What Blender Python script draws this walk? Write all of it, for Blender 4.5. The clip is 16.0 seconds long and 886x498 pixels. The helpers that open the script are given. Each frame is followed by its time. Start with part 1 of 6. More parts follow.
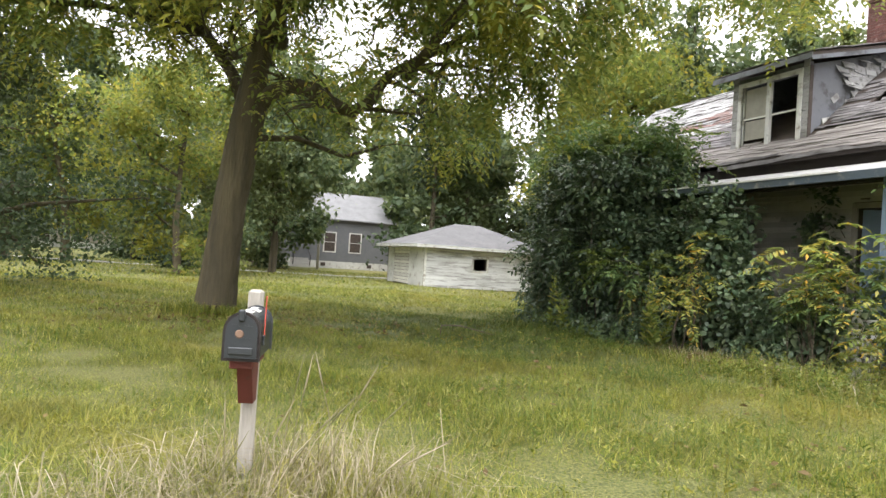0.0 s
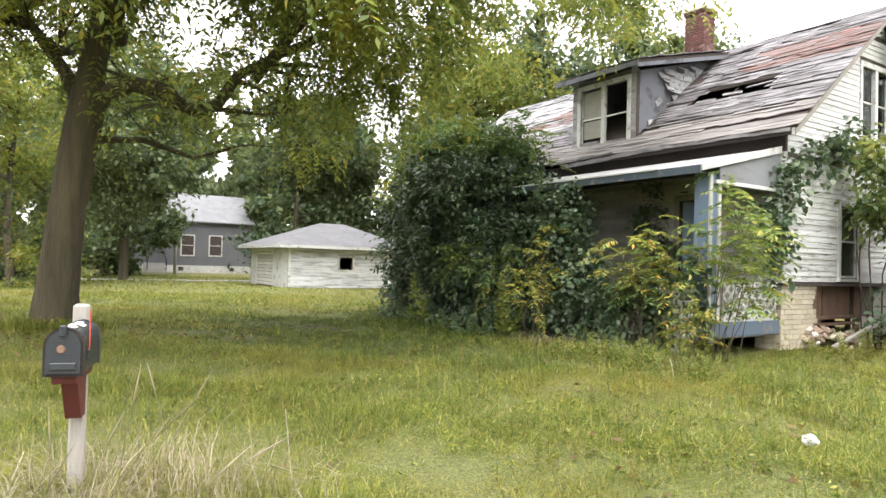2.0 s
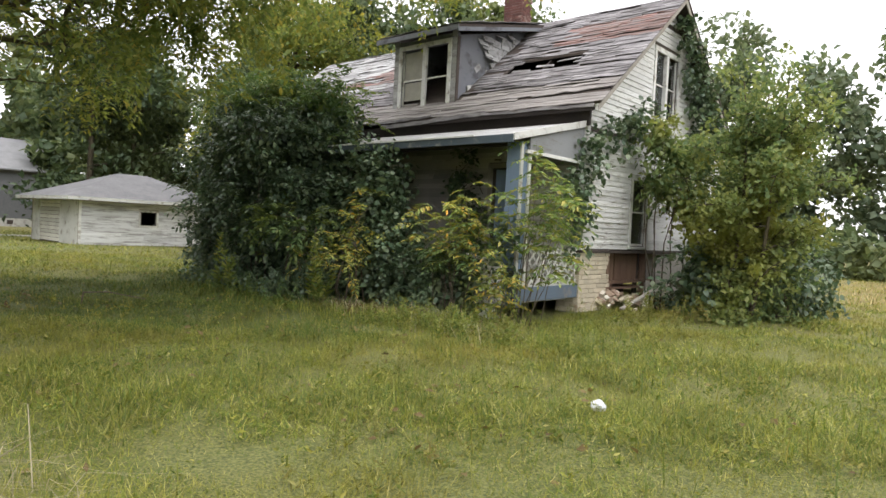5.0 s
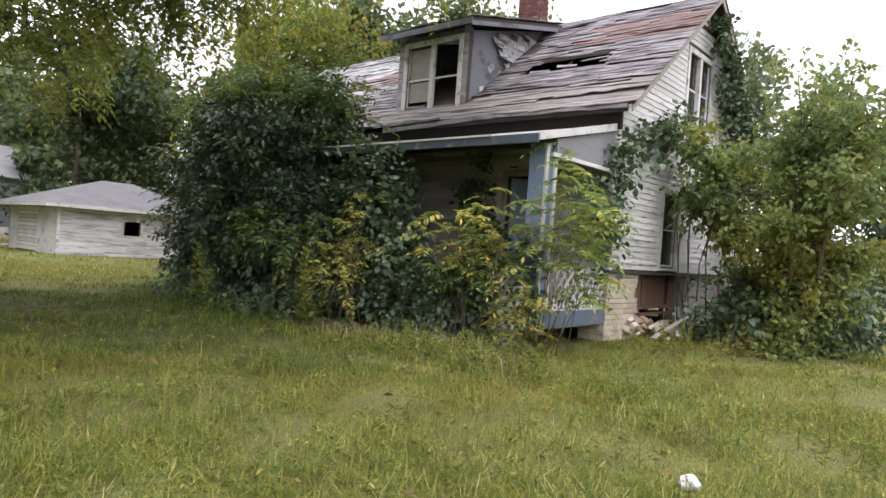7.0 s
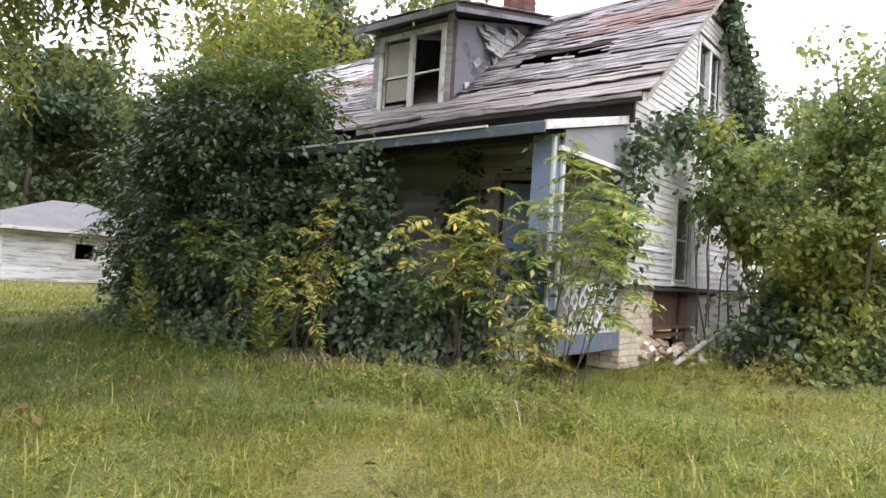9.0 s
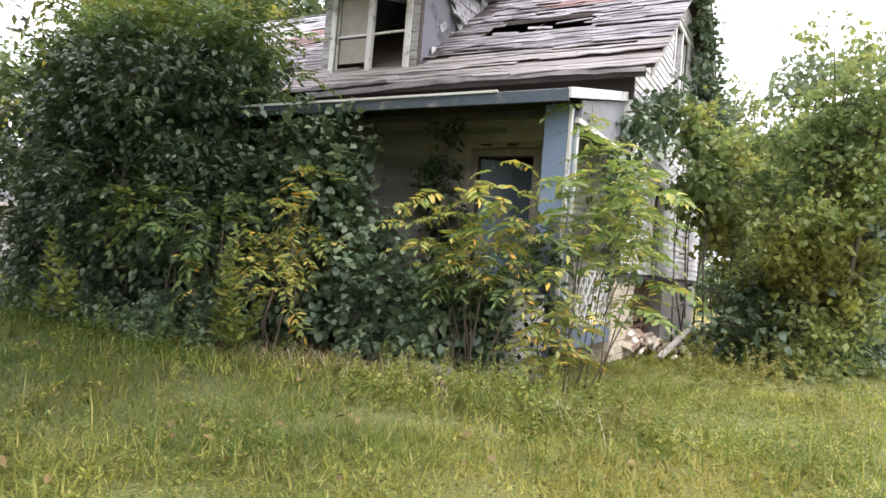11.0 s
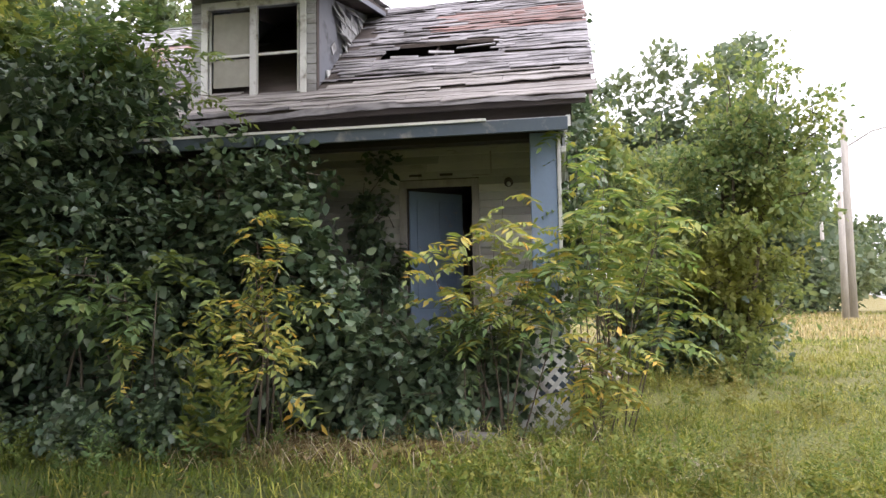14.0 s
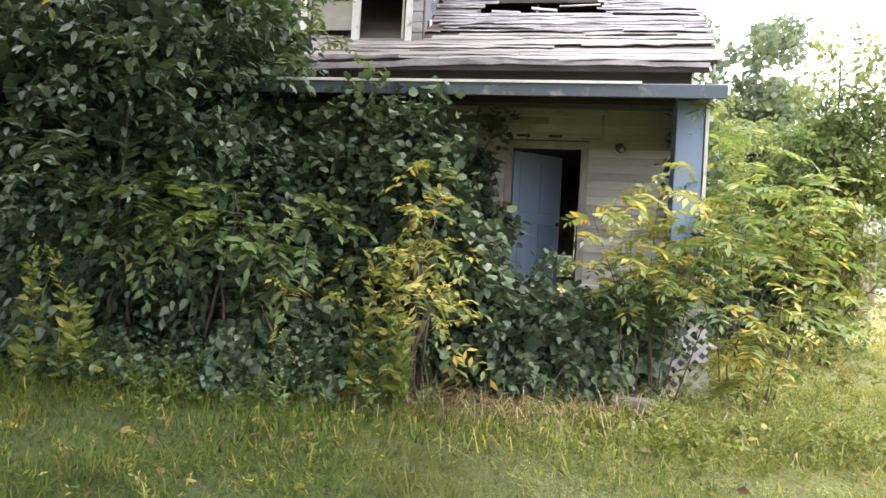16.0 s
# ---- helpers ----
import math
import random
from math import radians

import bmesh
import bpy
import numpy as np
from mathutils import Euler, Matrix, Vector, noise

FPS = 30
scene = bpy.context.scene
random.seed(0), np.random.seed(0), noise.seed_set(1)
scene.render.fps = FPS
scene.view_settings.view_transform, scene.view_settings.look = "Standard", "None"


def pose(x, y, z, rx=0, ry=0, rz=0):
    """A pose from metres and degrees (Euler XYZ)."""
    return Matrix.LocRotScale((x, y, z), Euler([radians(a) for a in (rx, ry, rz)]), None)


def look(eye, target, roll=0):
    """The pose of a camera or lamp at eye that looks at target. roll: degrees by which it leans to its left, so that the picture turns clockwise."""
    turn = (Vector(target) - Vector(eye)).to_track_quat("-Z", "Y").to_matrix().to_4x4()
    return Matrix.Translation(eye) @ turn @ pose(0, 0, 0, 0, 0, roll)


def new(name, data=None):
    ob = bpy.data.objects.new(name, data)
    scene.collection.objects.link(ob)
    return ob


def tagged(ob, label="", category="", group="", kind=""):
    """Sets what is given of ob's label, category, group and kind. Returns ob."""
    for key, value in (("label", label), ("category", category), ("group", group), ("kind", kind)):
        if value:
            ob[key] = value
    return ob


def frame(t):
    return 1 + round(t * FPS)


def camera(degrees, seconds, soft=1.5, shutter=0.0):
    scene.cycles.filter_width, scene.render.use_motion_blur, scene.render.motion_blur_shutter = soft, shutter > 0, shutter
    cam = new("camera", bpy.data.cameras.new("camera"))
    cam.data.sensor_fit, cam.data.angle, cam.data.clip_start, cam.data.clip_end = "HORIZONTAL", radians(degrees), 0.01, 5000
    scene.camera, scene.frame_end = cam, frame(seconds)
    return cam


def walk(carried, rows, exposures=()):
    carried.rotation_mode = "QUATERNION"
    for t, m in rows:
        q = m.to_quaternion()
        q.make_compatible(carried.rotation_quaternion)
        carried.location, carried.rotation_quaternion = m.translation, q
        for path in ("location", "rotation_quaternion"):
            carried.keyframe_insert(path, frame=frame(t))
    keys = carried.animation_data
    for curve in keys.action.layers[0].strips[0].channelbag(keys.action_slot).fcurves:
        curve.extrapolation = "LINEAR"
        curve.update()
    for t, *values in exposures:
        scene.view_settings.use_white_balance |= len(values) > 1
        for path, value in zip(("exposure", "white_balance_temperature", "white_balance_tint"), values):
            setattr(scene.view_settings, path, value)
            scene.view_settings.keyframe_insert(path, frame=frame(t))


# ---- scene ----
cam = camera(67.2, 16.0)
PATH = [
    (0, (0.685, -0.011, 1.477), (1.436, 1.842, 1.512), 3.8),
    (0.5, (0.678, 0.033, 1.472), (1.407, 1.895, 1.514), 2.0),
    (1, (0.683, -0.151, 1.492), (1.454, 1.694, 1.513), 1.8),
    (1.5, (0.721, -0.265, 1.511), (1.661, 1.5, 1.541), 2.2),
    (2, (0.767, -0.356, 1.523), (1.863, 1.317, 1.567), 1.6),
    (2.5, (0.808, -0.375, 1.53), (2.016, 1.219, 1.575), 1.6),
    (3, (0.878, -0.37, 1.489), (2.241, 1.093, 1.528), 1.2),
    (3.5, (0.829, -0.391, 1.521), (2.313, 0.95, 1.486), 0.9),
    (4, (0.807, -0.483, 1.676), (2.312, 0.834, 1.606), 0.8),
    (4.5, (0.998, -0.381, 1.651), (2.475, 0.966, 1.583), 2.8),
    (5, (1.151, -0.15, 1.616), (2.648, 1.175, 1.557), 2.9),
    (5.2, (1.257, -0.041, 1.65), (2.753, 1.286, 1.615), 1.9),
    (7.3, (2.448, 1.343, 1.468), (3.956, 2.658, 1.474), 4.3),
    (7.5, (2.581, 1.428, 1.468), (4.089, 2.742, 1.484), 3.5),
    (8, (3.042, 1.78, 1.436), (4.525, 3.122, 1.435), 3.6),
    (8.5, (3.222, 2.198, 1.343), (4.763, 3.471, 1.39), 2.6),
    (9, (3.553, 2.557, 1.348), (5.106, 3.815, 1.422), 3.4),
    (9.2, (3.684, 2.709, 1.341), (5.249, 3.953, 1.412), 4.0),
    (11.3, (3.668, 4.794, 1.257), (5.457, 5.688, 1.291), 2.4),
    (11.5, (3.687, 5.058, 1.267), (5.523, 5.852, 1.293), -0.9),
    (12, (3.722, 5.387, 1.348), (5.626, 6.0, 1.324), 5.9),
    (12.5, (3.628, 5.81, 1.456), (5.574, 6.266, 1.528), 0.8),
    (13, (3.608, 6.314, 1.432), (5.534, 6.842, 1.535), 2.1),
    (13.5, (3.572, 6.673, 1.509), (5.482, 7.262, 1.583), 3.1),
    (14, (3.647, 7.123, 1.488), (5.612, 7.468, 1.62), -0.9),
    (14.5, (3.585, 7.604, 1.457), (5.569, 7.844, 1.533), 1.3),
    (15, (3.448, 8.13, 1.439), (5.405, 8.541, 1.445), 1.8),
    (15.5, (3.562, 8.526, 1.426), (5.538, 8.832, 1.421), -1.2),
    (16, (3.466, 8.81, 1.411), (5.441, 9.123, 1.431), 3.1),
]
EXPOSURES = [(0.0, 1.4), (1.0, 1.4), (2.0, 1.57), (3.0, 1.32), (3.5, 1.05), (4.0, 0.9), (5.0, 0.9), (7.5, 0.97), (9.0, 1.37), (11.5, 1.68), (12.0, 1.77), (12.5, 1.52), (13.0, 1.27), (13.5, 1.32), (14.0, 1.36), (14.5, 0.88), (15.0, 1.0), (15.5, 1.7), (16.0, 2.15)]
EXPOSURES = [(t, stops, 6400 if t < 7 else 6150, 11 if t < 7 else 19) for t, stops in EXPOSURES]
walk(cam, [(t, look(eye, target, roll)) for t, eye, target, roll in PATH], EXPOSURES)

# ---- world, light ----
SUN_AZ, SUN_EL = radians(215), radians(68)
world = bpy.data.worlds.new("overcast_sky")
scene.world = world
world.use_nodes = True
wn, wl = world.node_tree.nodes, world.node_tree.links
sky = wn.new("ShaderNodeTexSky")
sky.sky_type, sky.sun_disc, sky.sun_elevation, sky.sun_rotation = "NISHITA", False, SUN_EL, SUN_AZ
sky.air_density, sky.dust_density, sky.ozone_density = 1.0, 3.0, 1.0
grey = wn.new("ShaderNodeHueSaturation")
grey.inputs["Saturation"].default_value = 0.18
cloud = wn.new("ShaderNodeMixRGB")
cloud.inputs[0].default_value = 0.7
cloud.inputs[2].default_value = (12.0, 11.75, 12.0, 1)
wl.new(sky.outputs[0], grey.inputs["Color"])
wl.new(grey.outputs[0], cloud.inputs[1])
wl.new(cloud.outputs[0], wn["Background"].inputs[0])
wn["Background"].inputs[1].default_value = 0.11
sun = new("sun", bpy.data.lights.new("sun", "SUN"))
sun.data.energy, sun.data.angle, sun.data.color = 1.5, radians(70), (1.0, 0.98, 0.95)
sun.matrix_world = look((0, 0, 40), Vector((0, 0, 40)) - Vector((math.sin(SUN_AZ) * math.cos(SUN_EL), math.cos(SUN_AZ) * math.cos(SUN_EL), math.sin(SUN_EL))))


# ---- materials ----
def ramp(nt, fac, stops):
    r = nt.nodes.new("ShaderNodeValToRGB")
    while len(r.color_ramp.elements) < len(stops):
        r.color_ramp.elements.new(0.5)
    for e, (p, c) in zip(r.color_ramp.elements, stops):
        e.position, e.color = p, (*c, 1)
    nt.links.new(fac, r.inputs[0])
    return r.outputs[0]


def noise_tex(nt, scale, detail=4, stretch=(1, 1, 1), rough=0.55, coord="Object"):
    c = nt.nodes.new("ShaderNodeTexCoord")
    m = nt.nodes.new("ShaderNodeMapping")
    m.inputs["Scale"].default_value = stretch
    n = nt.nodes.new("ShaderNodeTexNoise")
    n.inputs["Scale"].default_value, n.inputs["Detail"].default_value, n.inputs["Roughness"].default_value = scale, detail, rough
    nt.links.new(c.outputs[coord], m.inputs[0])
    nt.links.new(m.outputs[0], n.inputs["Vector"])
    return n.outputs["Fac"]


def mix(nt, fac, a, b, blend="MIX"):
    m = nt.nodes.new("ShaderNodeMixRGB")
    m.blend_type = blend
    for sock, v in zip(m.inputs, (fac, a, b)):
        if isinstance(v, (int, float)):
            sock.default_value = v
        elif isinstance(v, tuple):
            sock.default_value = (*v, 1)
        else:
            nt.links.new(v, sock)
    return m.outputs[0]


def bump(nt, height, strength, dist):
    b = nt.nodes.new("ShaderNodeBump")
    b.inputs["Strength"].default_value, b.inputs["Distance"].default_value = strength, dist
    nt.links.new(height, b.inputs["Height"])
    nt.links.new(b.outputs[0], nt.nodes["Principled BSDF"].inputs["Normal"])


def material(name, rough=0.7, metal=0.0):
    m = bpy.data.materials.new(name)
    m.use_nodes = True
    p = m.node_tree.nodes["Principled BSDF"]
    p.inputs["Roughness"].default_value, p.inputs["Metallic"].default_value = rough, metal
    return m, m.node_tree, p


def worn(name, coat, under, cover=0.5, scale=3.0, stretch=(1, 1, 1), rough=0.7, depth=0.3, dirt=(0.12, 0.11, 0.09), dirty=0.35, edge=0.06, vary=0.25):
    """A coat that has come off in patches, over a weathered under-layer, with grain, dirt and a change of tone from piece to piece."""
    m, nt, p = material(name, rough)
    big = noise_tex(nt, scale, 6, stretch, 0.65)
    fine = noise_tex(nt, scale * 9, 3, stretch, 0.6)
    keep = ramp(nt, big, [(cover - edge, (0, 0, 0)), (cover + edge, (1, 1, 1))])
    under_c = mix(nt, fine, tuple(v * 0.55 for v in under), tuple(min(1, v * 1.35) for v in under))
    coat_c = mix(nt, fine, tuple(v * 0.85 for v in coat), coat)
    c = mix(nt, keep, coat_c, under_c)
    spots = ramp(nt, noise_tex(nt, 0.9, 5), [(0.45, (0, 0, 0)), (0.75, (dirty,) * 3)])
    c = mix(nt, spots, c, dirt)
    info = nt.nodes.new("ShaderNodeObjectInfo")
    tone = ramp(nt, info.outputs["Random"], [(0, (1 - vary,) * 3), (1, (1, 1, 1))])
    c = mix(nt, 1.0, c, tone, "MULTIPLY")
    nt.links.new(c, p.inputs["Base Color"])
    bump(nt, mix(nt, 0.5, keep, fine), depth, 0.01)
    return m


def plain(name, a, b, scale=6.0, rough=0.7, metal=0.0, stretch=(1, 1, 1), depth=0.2, island=0.0):
    m, nt, p = material(name, rough, metal)
    n1, n2 = noise_tex(nt, scale, 5, stretch), noise_tex(nt, scale * 7, 3, stretch)
    c = mix(nt, ramp(nt, n1, [(0.3, (0, 0, 0)), (0.7, (1, 1, 1))]), a, b)
    c = mix(nt, 0.35, c, mix(nt, n2, tuple(v * 0.5 for v in a), tuple(min(1, v * 1.4) for v in b)))
    if island:
        g = nt.nodes.new("ShaderNodeNewGeometry")
        c = mix(nt, 1.0, c, ramp(nt, g.outputs["Random Per Island"], [(0, (1 - island,) * 3), (1, (1, 1, 1))]), "MULTIPLY")
    nt.links.new(c, p.inputs["Base Color"])
    bump(nt, n2, depth, 0.01)
    return m


def leafy(name, stops, patch=None, patch_scale=0.5, through_light=0.35, rough=0.5, blue=1.3, pale=1.0):
    """Leaves: colour by leaf and by patch of the plant, part of the light passes through."""
    m, nt, p = material(name, rough)
    g = nt.nodes.new("ShaderNodeNewGeometry")
    c = ramp(nt, g.outputs["Random Per Island"], [(p_, (r_ * 1.13 + g_ * 0.07 * pale, g_ * 1.17, b_ * blue * 0.95 + g_ * 0.12 * pale)) for p_, (r_, g_, b_) in stops])
    if patch:
        f = ramp(nt, noise_tex(nt, patch_scale, 3), [(0.5, (0, 0, 0)), (0.68, (0.75,) * 3)])
        c = mix(nt, f, c, patch)
    soft = ramp(nt, noise_tex(nt, 1.3, 2), [(0.25, (0.72,) * 3), (0.75, (1.15, 1.15, 1.15))])
    c = mix(nt, 1.0, c, soft, "MULTIPLY")
    nt.links.new(c, p.inputs["Base Color"])
    p.inputs["Specular IOR Level"].default_value = 0.5 if rough < 0.5 else 0.28
    t = nt.nodes.new("ShaderNodeBsdfTranslucent")
    nt.links.new(mix(nt, 1.0, c, (1.2, 1.17, 0.8), "MULTIPLY"), t.inputs[0])
    s = nt.nodes.new("ShaderNodeMixShader")
    s.inputs[0].default_value = through_light
    nt.links.new(p.outputs[0], s.inputs[1])
    nt.links.new(t.outputs[0], s.inputs[2])
    nt.links.new(s.outputs[0], nt.nodes["Material Output"].inputs[0])
    return m


SIDING = worn("peeling_white_siding", (0.78, 0.78, 0.75), (0.31, 0.28, 0.24), 0.62, 2.2, (1.2, 1, 9), dirty=0.12)
PORCH_SIDING = worn("dirty_cream_siding", (0.76, 0.74, 0.67), (0.36, 0.33, 0.28), 0.66, 2.0, (1, 1, 7), dirty=0.35, vary=0.45)
GARAGE_SIDING = worn("flaking_garage_siding", (0.78, 0.79, 0.78), (0.42, 0.41, 0.4), 0.55, 1.3, (0.8, 1, 8), dirty=0.1)
WHITE_TRIM = worn("chipped_white_trim", (0.76, 0.76, 0.72), (0.36, 0.33, 0.28), 0.6, 3.0, (1, 1, 1), dirty=0.35)
SHINGLE = worn("weathered_grey_shingle", (0.36, 0.342, 0.345), (0.125, 0.115, 0.12), 0.53, 2.2, (4, 0.9, 4), rough=0.9, depth=0.8, dirt=(0.07, 0.06, 0.055), dirty=0.6, edge=0.14, vary=0.42)
RED_SHINGLE = worn("faded_red_shingle", (0.27, 0.14, 0.115), (0.25, 0.21, 0.2), 0.5, 2.6, (3, 1, 3), rough=0.9, depth=0.6, dirty=0.4, edge=0.12, vary=0.35)
PEELED = worn("peeled_weathered_roof_boards", (0.37, 0.345, 0.325), (0.17, 0.15, 0.14), 0.53, 1.6, (7, 0.45, 7), rough=0.9, depth=0.9, dirt=(0.1, 0.085, 0.075), dirty=0.45, edge=0.12, vary=0.22)
PALE_SHINGLE = worn("pale_grey_shingle", (0.46, 0.46, 0.455), (0.29, 0.282, 0.275), 0.55, 2.0, (3, 1, 3), rough=0.9, vary=0.25)
TAR = worn("grey_tar_paper", (0.2, 0.21, 0.235), (0.1, 0.1, 0.11), 0.58, 2.5, rough=0.85, dirty=0.3)
DARK_WOOD = plain("dark_rotten_wood", (0.035, 0.027, 0.022), (0.09, 0.07, 0.06), 5, 0.9, 0, (1, 0.3, 1), 0.5)
BROWN_WOOD = plain("brown_old_boards", (0.13, 0.075, 0.05), (0.25, 0.16, 0.11), 4, 0.85, 0, (2, 2, 0.4), 0.4)
GREY_WOOD = plain("grey_bare_wood", (0.26, 0.24, 0.21), (0.42, 0.39, 0.34), 4, 0.85, 0, (3, 3, 0.4), 0.5)
NEAR_BLACK = plain("near_black_wood", (0.012, 0.01, 0.009), (0.04, 0.03, 0.026), 4, 0.9, 0, (1, 0.3, 1), 0.6)
BLUE_PAINT = worn("faded_blue_paint", (0.22, 0.31, 0.44), (0.33, 0.32, 0.3), 0.64, 3.0, (1, 1, 1), rough=0.6, dirty=0.35)
RIM_PAINT = worn("weathered_blue_rim_paint", (0.14, 0.19, 0.25), (0.26, 0.25, 0.24), 0.62, 3.0, (1, 1, 1), rough=0.65, dirty=0.4)
SLATE_PAINT = worn("blue_grey_paint", (0.08, 0.108, 0.135), (0.3, 0.29, 0.27), 0.6, 3.0, (1, 1, 1), rough=0.65, dirty=0.3)
CREAM_BRICK = worn("cream_painted_brick", (0.68, 0.6, 0.45), (0.4, 0.26, 0.17), 0.66, 4.0, rough=0.85, dirty=0.25, depth=0.5)
RED_BRICK = worn("dark_red_brick", (0.165, 0.068, 0.056), (0.36, 0.26, 0.22), 0.62, 6.0, rough=0.9, dirty=0.3, depth=0.6, vary=0.5)
MORTAR = plain("mortar", (0.3, 0.28, 0.25), (0.42, 0.4, 0.36), 12, 0.95)
# plaster with the gloom of the rooms put into its colour
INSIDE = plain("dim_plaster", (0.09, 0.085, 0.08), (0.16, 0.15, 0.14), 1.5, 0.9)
CONCRETE = plain("concrete", (0.32, 0.31, 0.29), (0.46, 0.45, 0.42), 3, 0.9)
BARK = plain("bark", (0.03, 0.025, 0.016), (0.125, 0.103, 0.058), 5.0, 0.95, 0, (1, 1, 0.1), 1.0)
BARK.node_tree.nodes["Bump"].inputs["Distance"].default_value = 0.06
TWIG = plain("twig_bark", (0.06, 0.05, 0.035), (0.13, 0.1, 0.07), 12, 0.9)
GLASS, _nt, _p = material("window_glass", 0.06)
_p.inputs["Base Color"].default_value, _p.inputs["Transmission Weight"].default_value, _p.inputs["IOR"].default_value = (0.85, 0.9, 0.92, 1), 1.0, 1.45

WALNUT = leafy("walnut_leaves", [(0, (0.1, 0.15, 0.032)), (0.5, (0.165, 0.22, 0.042)), (0.85, (0.24, 0.265, 0.045)), (1, (0.35, 0.295, 0.042))], (0.27, 0.25, 0.038), 0.35, 0.58)
DARK_LEAF = leafy("dark_bush_leaves", [(0, (0.04, 0.075, 0.03)), (0.6, (0.072, 0.118, 0.046)), (1, (0.14, 0.18, 0.075))], None, 0.5, 0.25, 0.42)
SHRUB_LEAF = leafy("shrub_leaves", [(0, (0.03, 0.06, 0.024)), (0.6, (0.058, 0.1, 0.038)), (1, (0.115, 0.155, 0.06))], None, 0.5, 0.18, 0.42)
SUMAC = leafy("sumac_leaves", [(0, (0.06, 0.115, 0.03)), (0.7, (0.105, 0.17, 0.04)), (1, (0.18, 0.22, 0.045))], (0.17, 0.2, 0.03), 0.8, 0.35)
YELLOW_LEAF = leafy("yellowing_leaves", [(0, (0.14, 0.2, 0.035)), (0.55, (0.24, 0.28, 0.045)), (0.88, (0.42, 0.36, 0.045)), (1, (0.58, 0.34, 0.025))], None, 0.8, 0.4)
BRIGHT_LEAF = leafy("bright_green_leaves", [(0, (0.09, 0.16, 0.03)), (0.7, (0.19, 0.25, 0.04)), (1, (0.36, 0.33, 0.05))], None, 0.8, 0.45)
MULBERRY = leafy("mulberry_leaves", [(0, (0.085, 0.145, 0.045)), (0.6, (0.155, 0.215, 0.06)), (1, (0.26, 0.295, 0.08))], (0.33, 0.31, 0.05), 0.4, 0.48)
FAR_LEAF = leafy("far_leaves", [(0, (0.07, 0.11, 0.045)), (0.6, (0.11, 0.155, 0.06)), (1, (0.17, 0.21, 0.075))], (0.19, 0.2, 0.06), 0.12, 0.4)
FAR_DARK = leafy("far_dark_leaves", [(0, (0.03, 0.055, 0.022)), (1, (0.07, 0.105, 0.035))], (0.1, 0.12, 0.035), 0.1, 0.25)
GRASS = leafy("grass_blades", [(0, (0.075, 0.12, 0.025)), (0.5, (0.15, 0.175, 0.035)), (0.86, (0.28, 0.265, 0.06)), (1, (0.46, 0.41, 0.2))], (0.31, 0.265, 0.065), 0.28, 0.4, 0.55, 0.95, 0.15)
# green grass, its colour lowered to carry the shade under tree and shrub
SHADED_GRASS = leafy("shaded_green_grass", [(0, (0.035, 0.068, 0.012)), (0.6, (0.075, 0.11, 0.02)), (0.9, (0.15, 0.155, 0.03)), (1, (0.3, 0.26, 0.09))], (0.12, 0.12, 0.025), 0.6, 0.35, 0.55, 0.9, 0.1)
HAY = leafy("dry_meadow_grass", [(0, (0.2, 0.17, 0.07)), (0.6, (0.36, 0.29, 0.14)), (1, (0.5, 0.42, 0.25))], None, 0.5, 0.3, 0.7, 1.0)
# leaves of the far belt, paler and bluer to imitate haze
HAZE_LEAF = leafy("hazed_belt_leaves", [(0, (0.085, 0.13, 0.065)), (0.6, (0.13, 0.175, 0.085)), (1, (0.18, 0.22, 0.11))], (0.19, 0.21, 0.09), 0.12, 0.4)
STRAW = leafy("dry_straw", [(0, (0.14, 0.14, 0.05)), (0.6, (0.27, 0.235, 0.12)), (1, (0.46, 0.4, 0.26))], None, 0.5, 0.3, 0.7)
WEED = leafy("weed_leaves", [(0, (0.09, 0.13, 0.03)), (0.6, (0.16, 0.2, 0.04)), (1, (0.3, 0.27, 0.07))], (0.28, 0.22, 0.08), 0.5, 0.35, 0.5, 1.0, 0.4)
BROWN_LEAF = leafy("dead_leaves", [(0, (0.09, 0.06, 0.03)), (1, (0.2, 0.15, 0.075))], None, 0.5, 0.2, 0.8, 0.8)


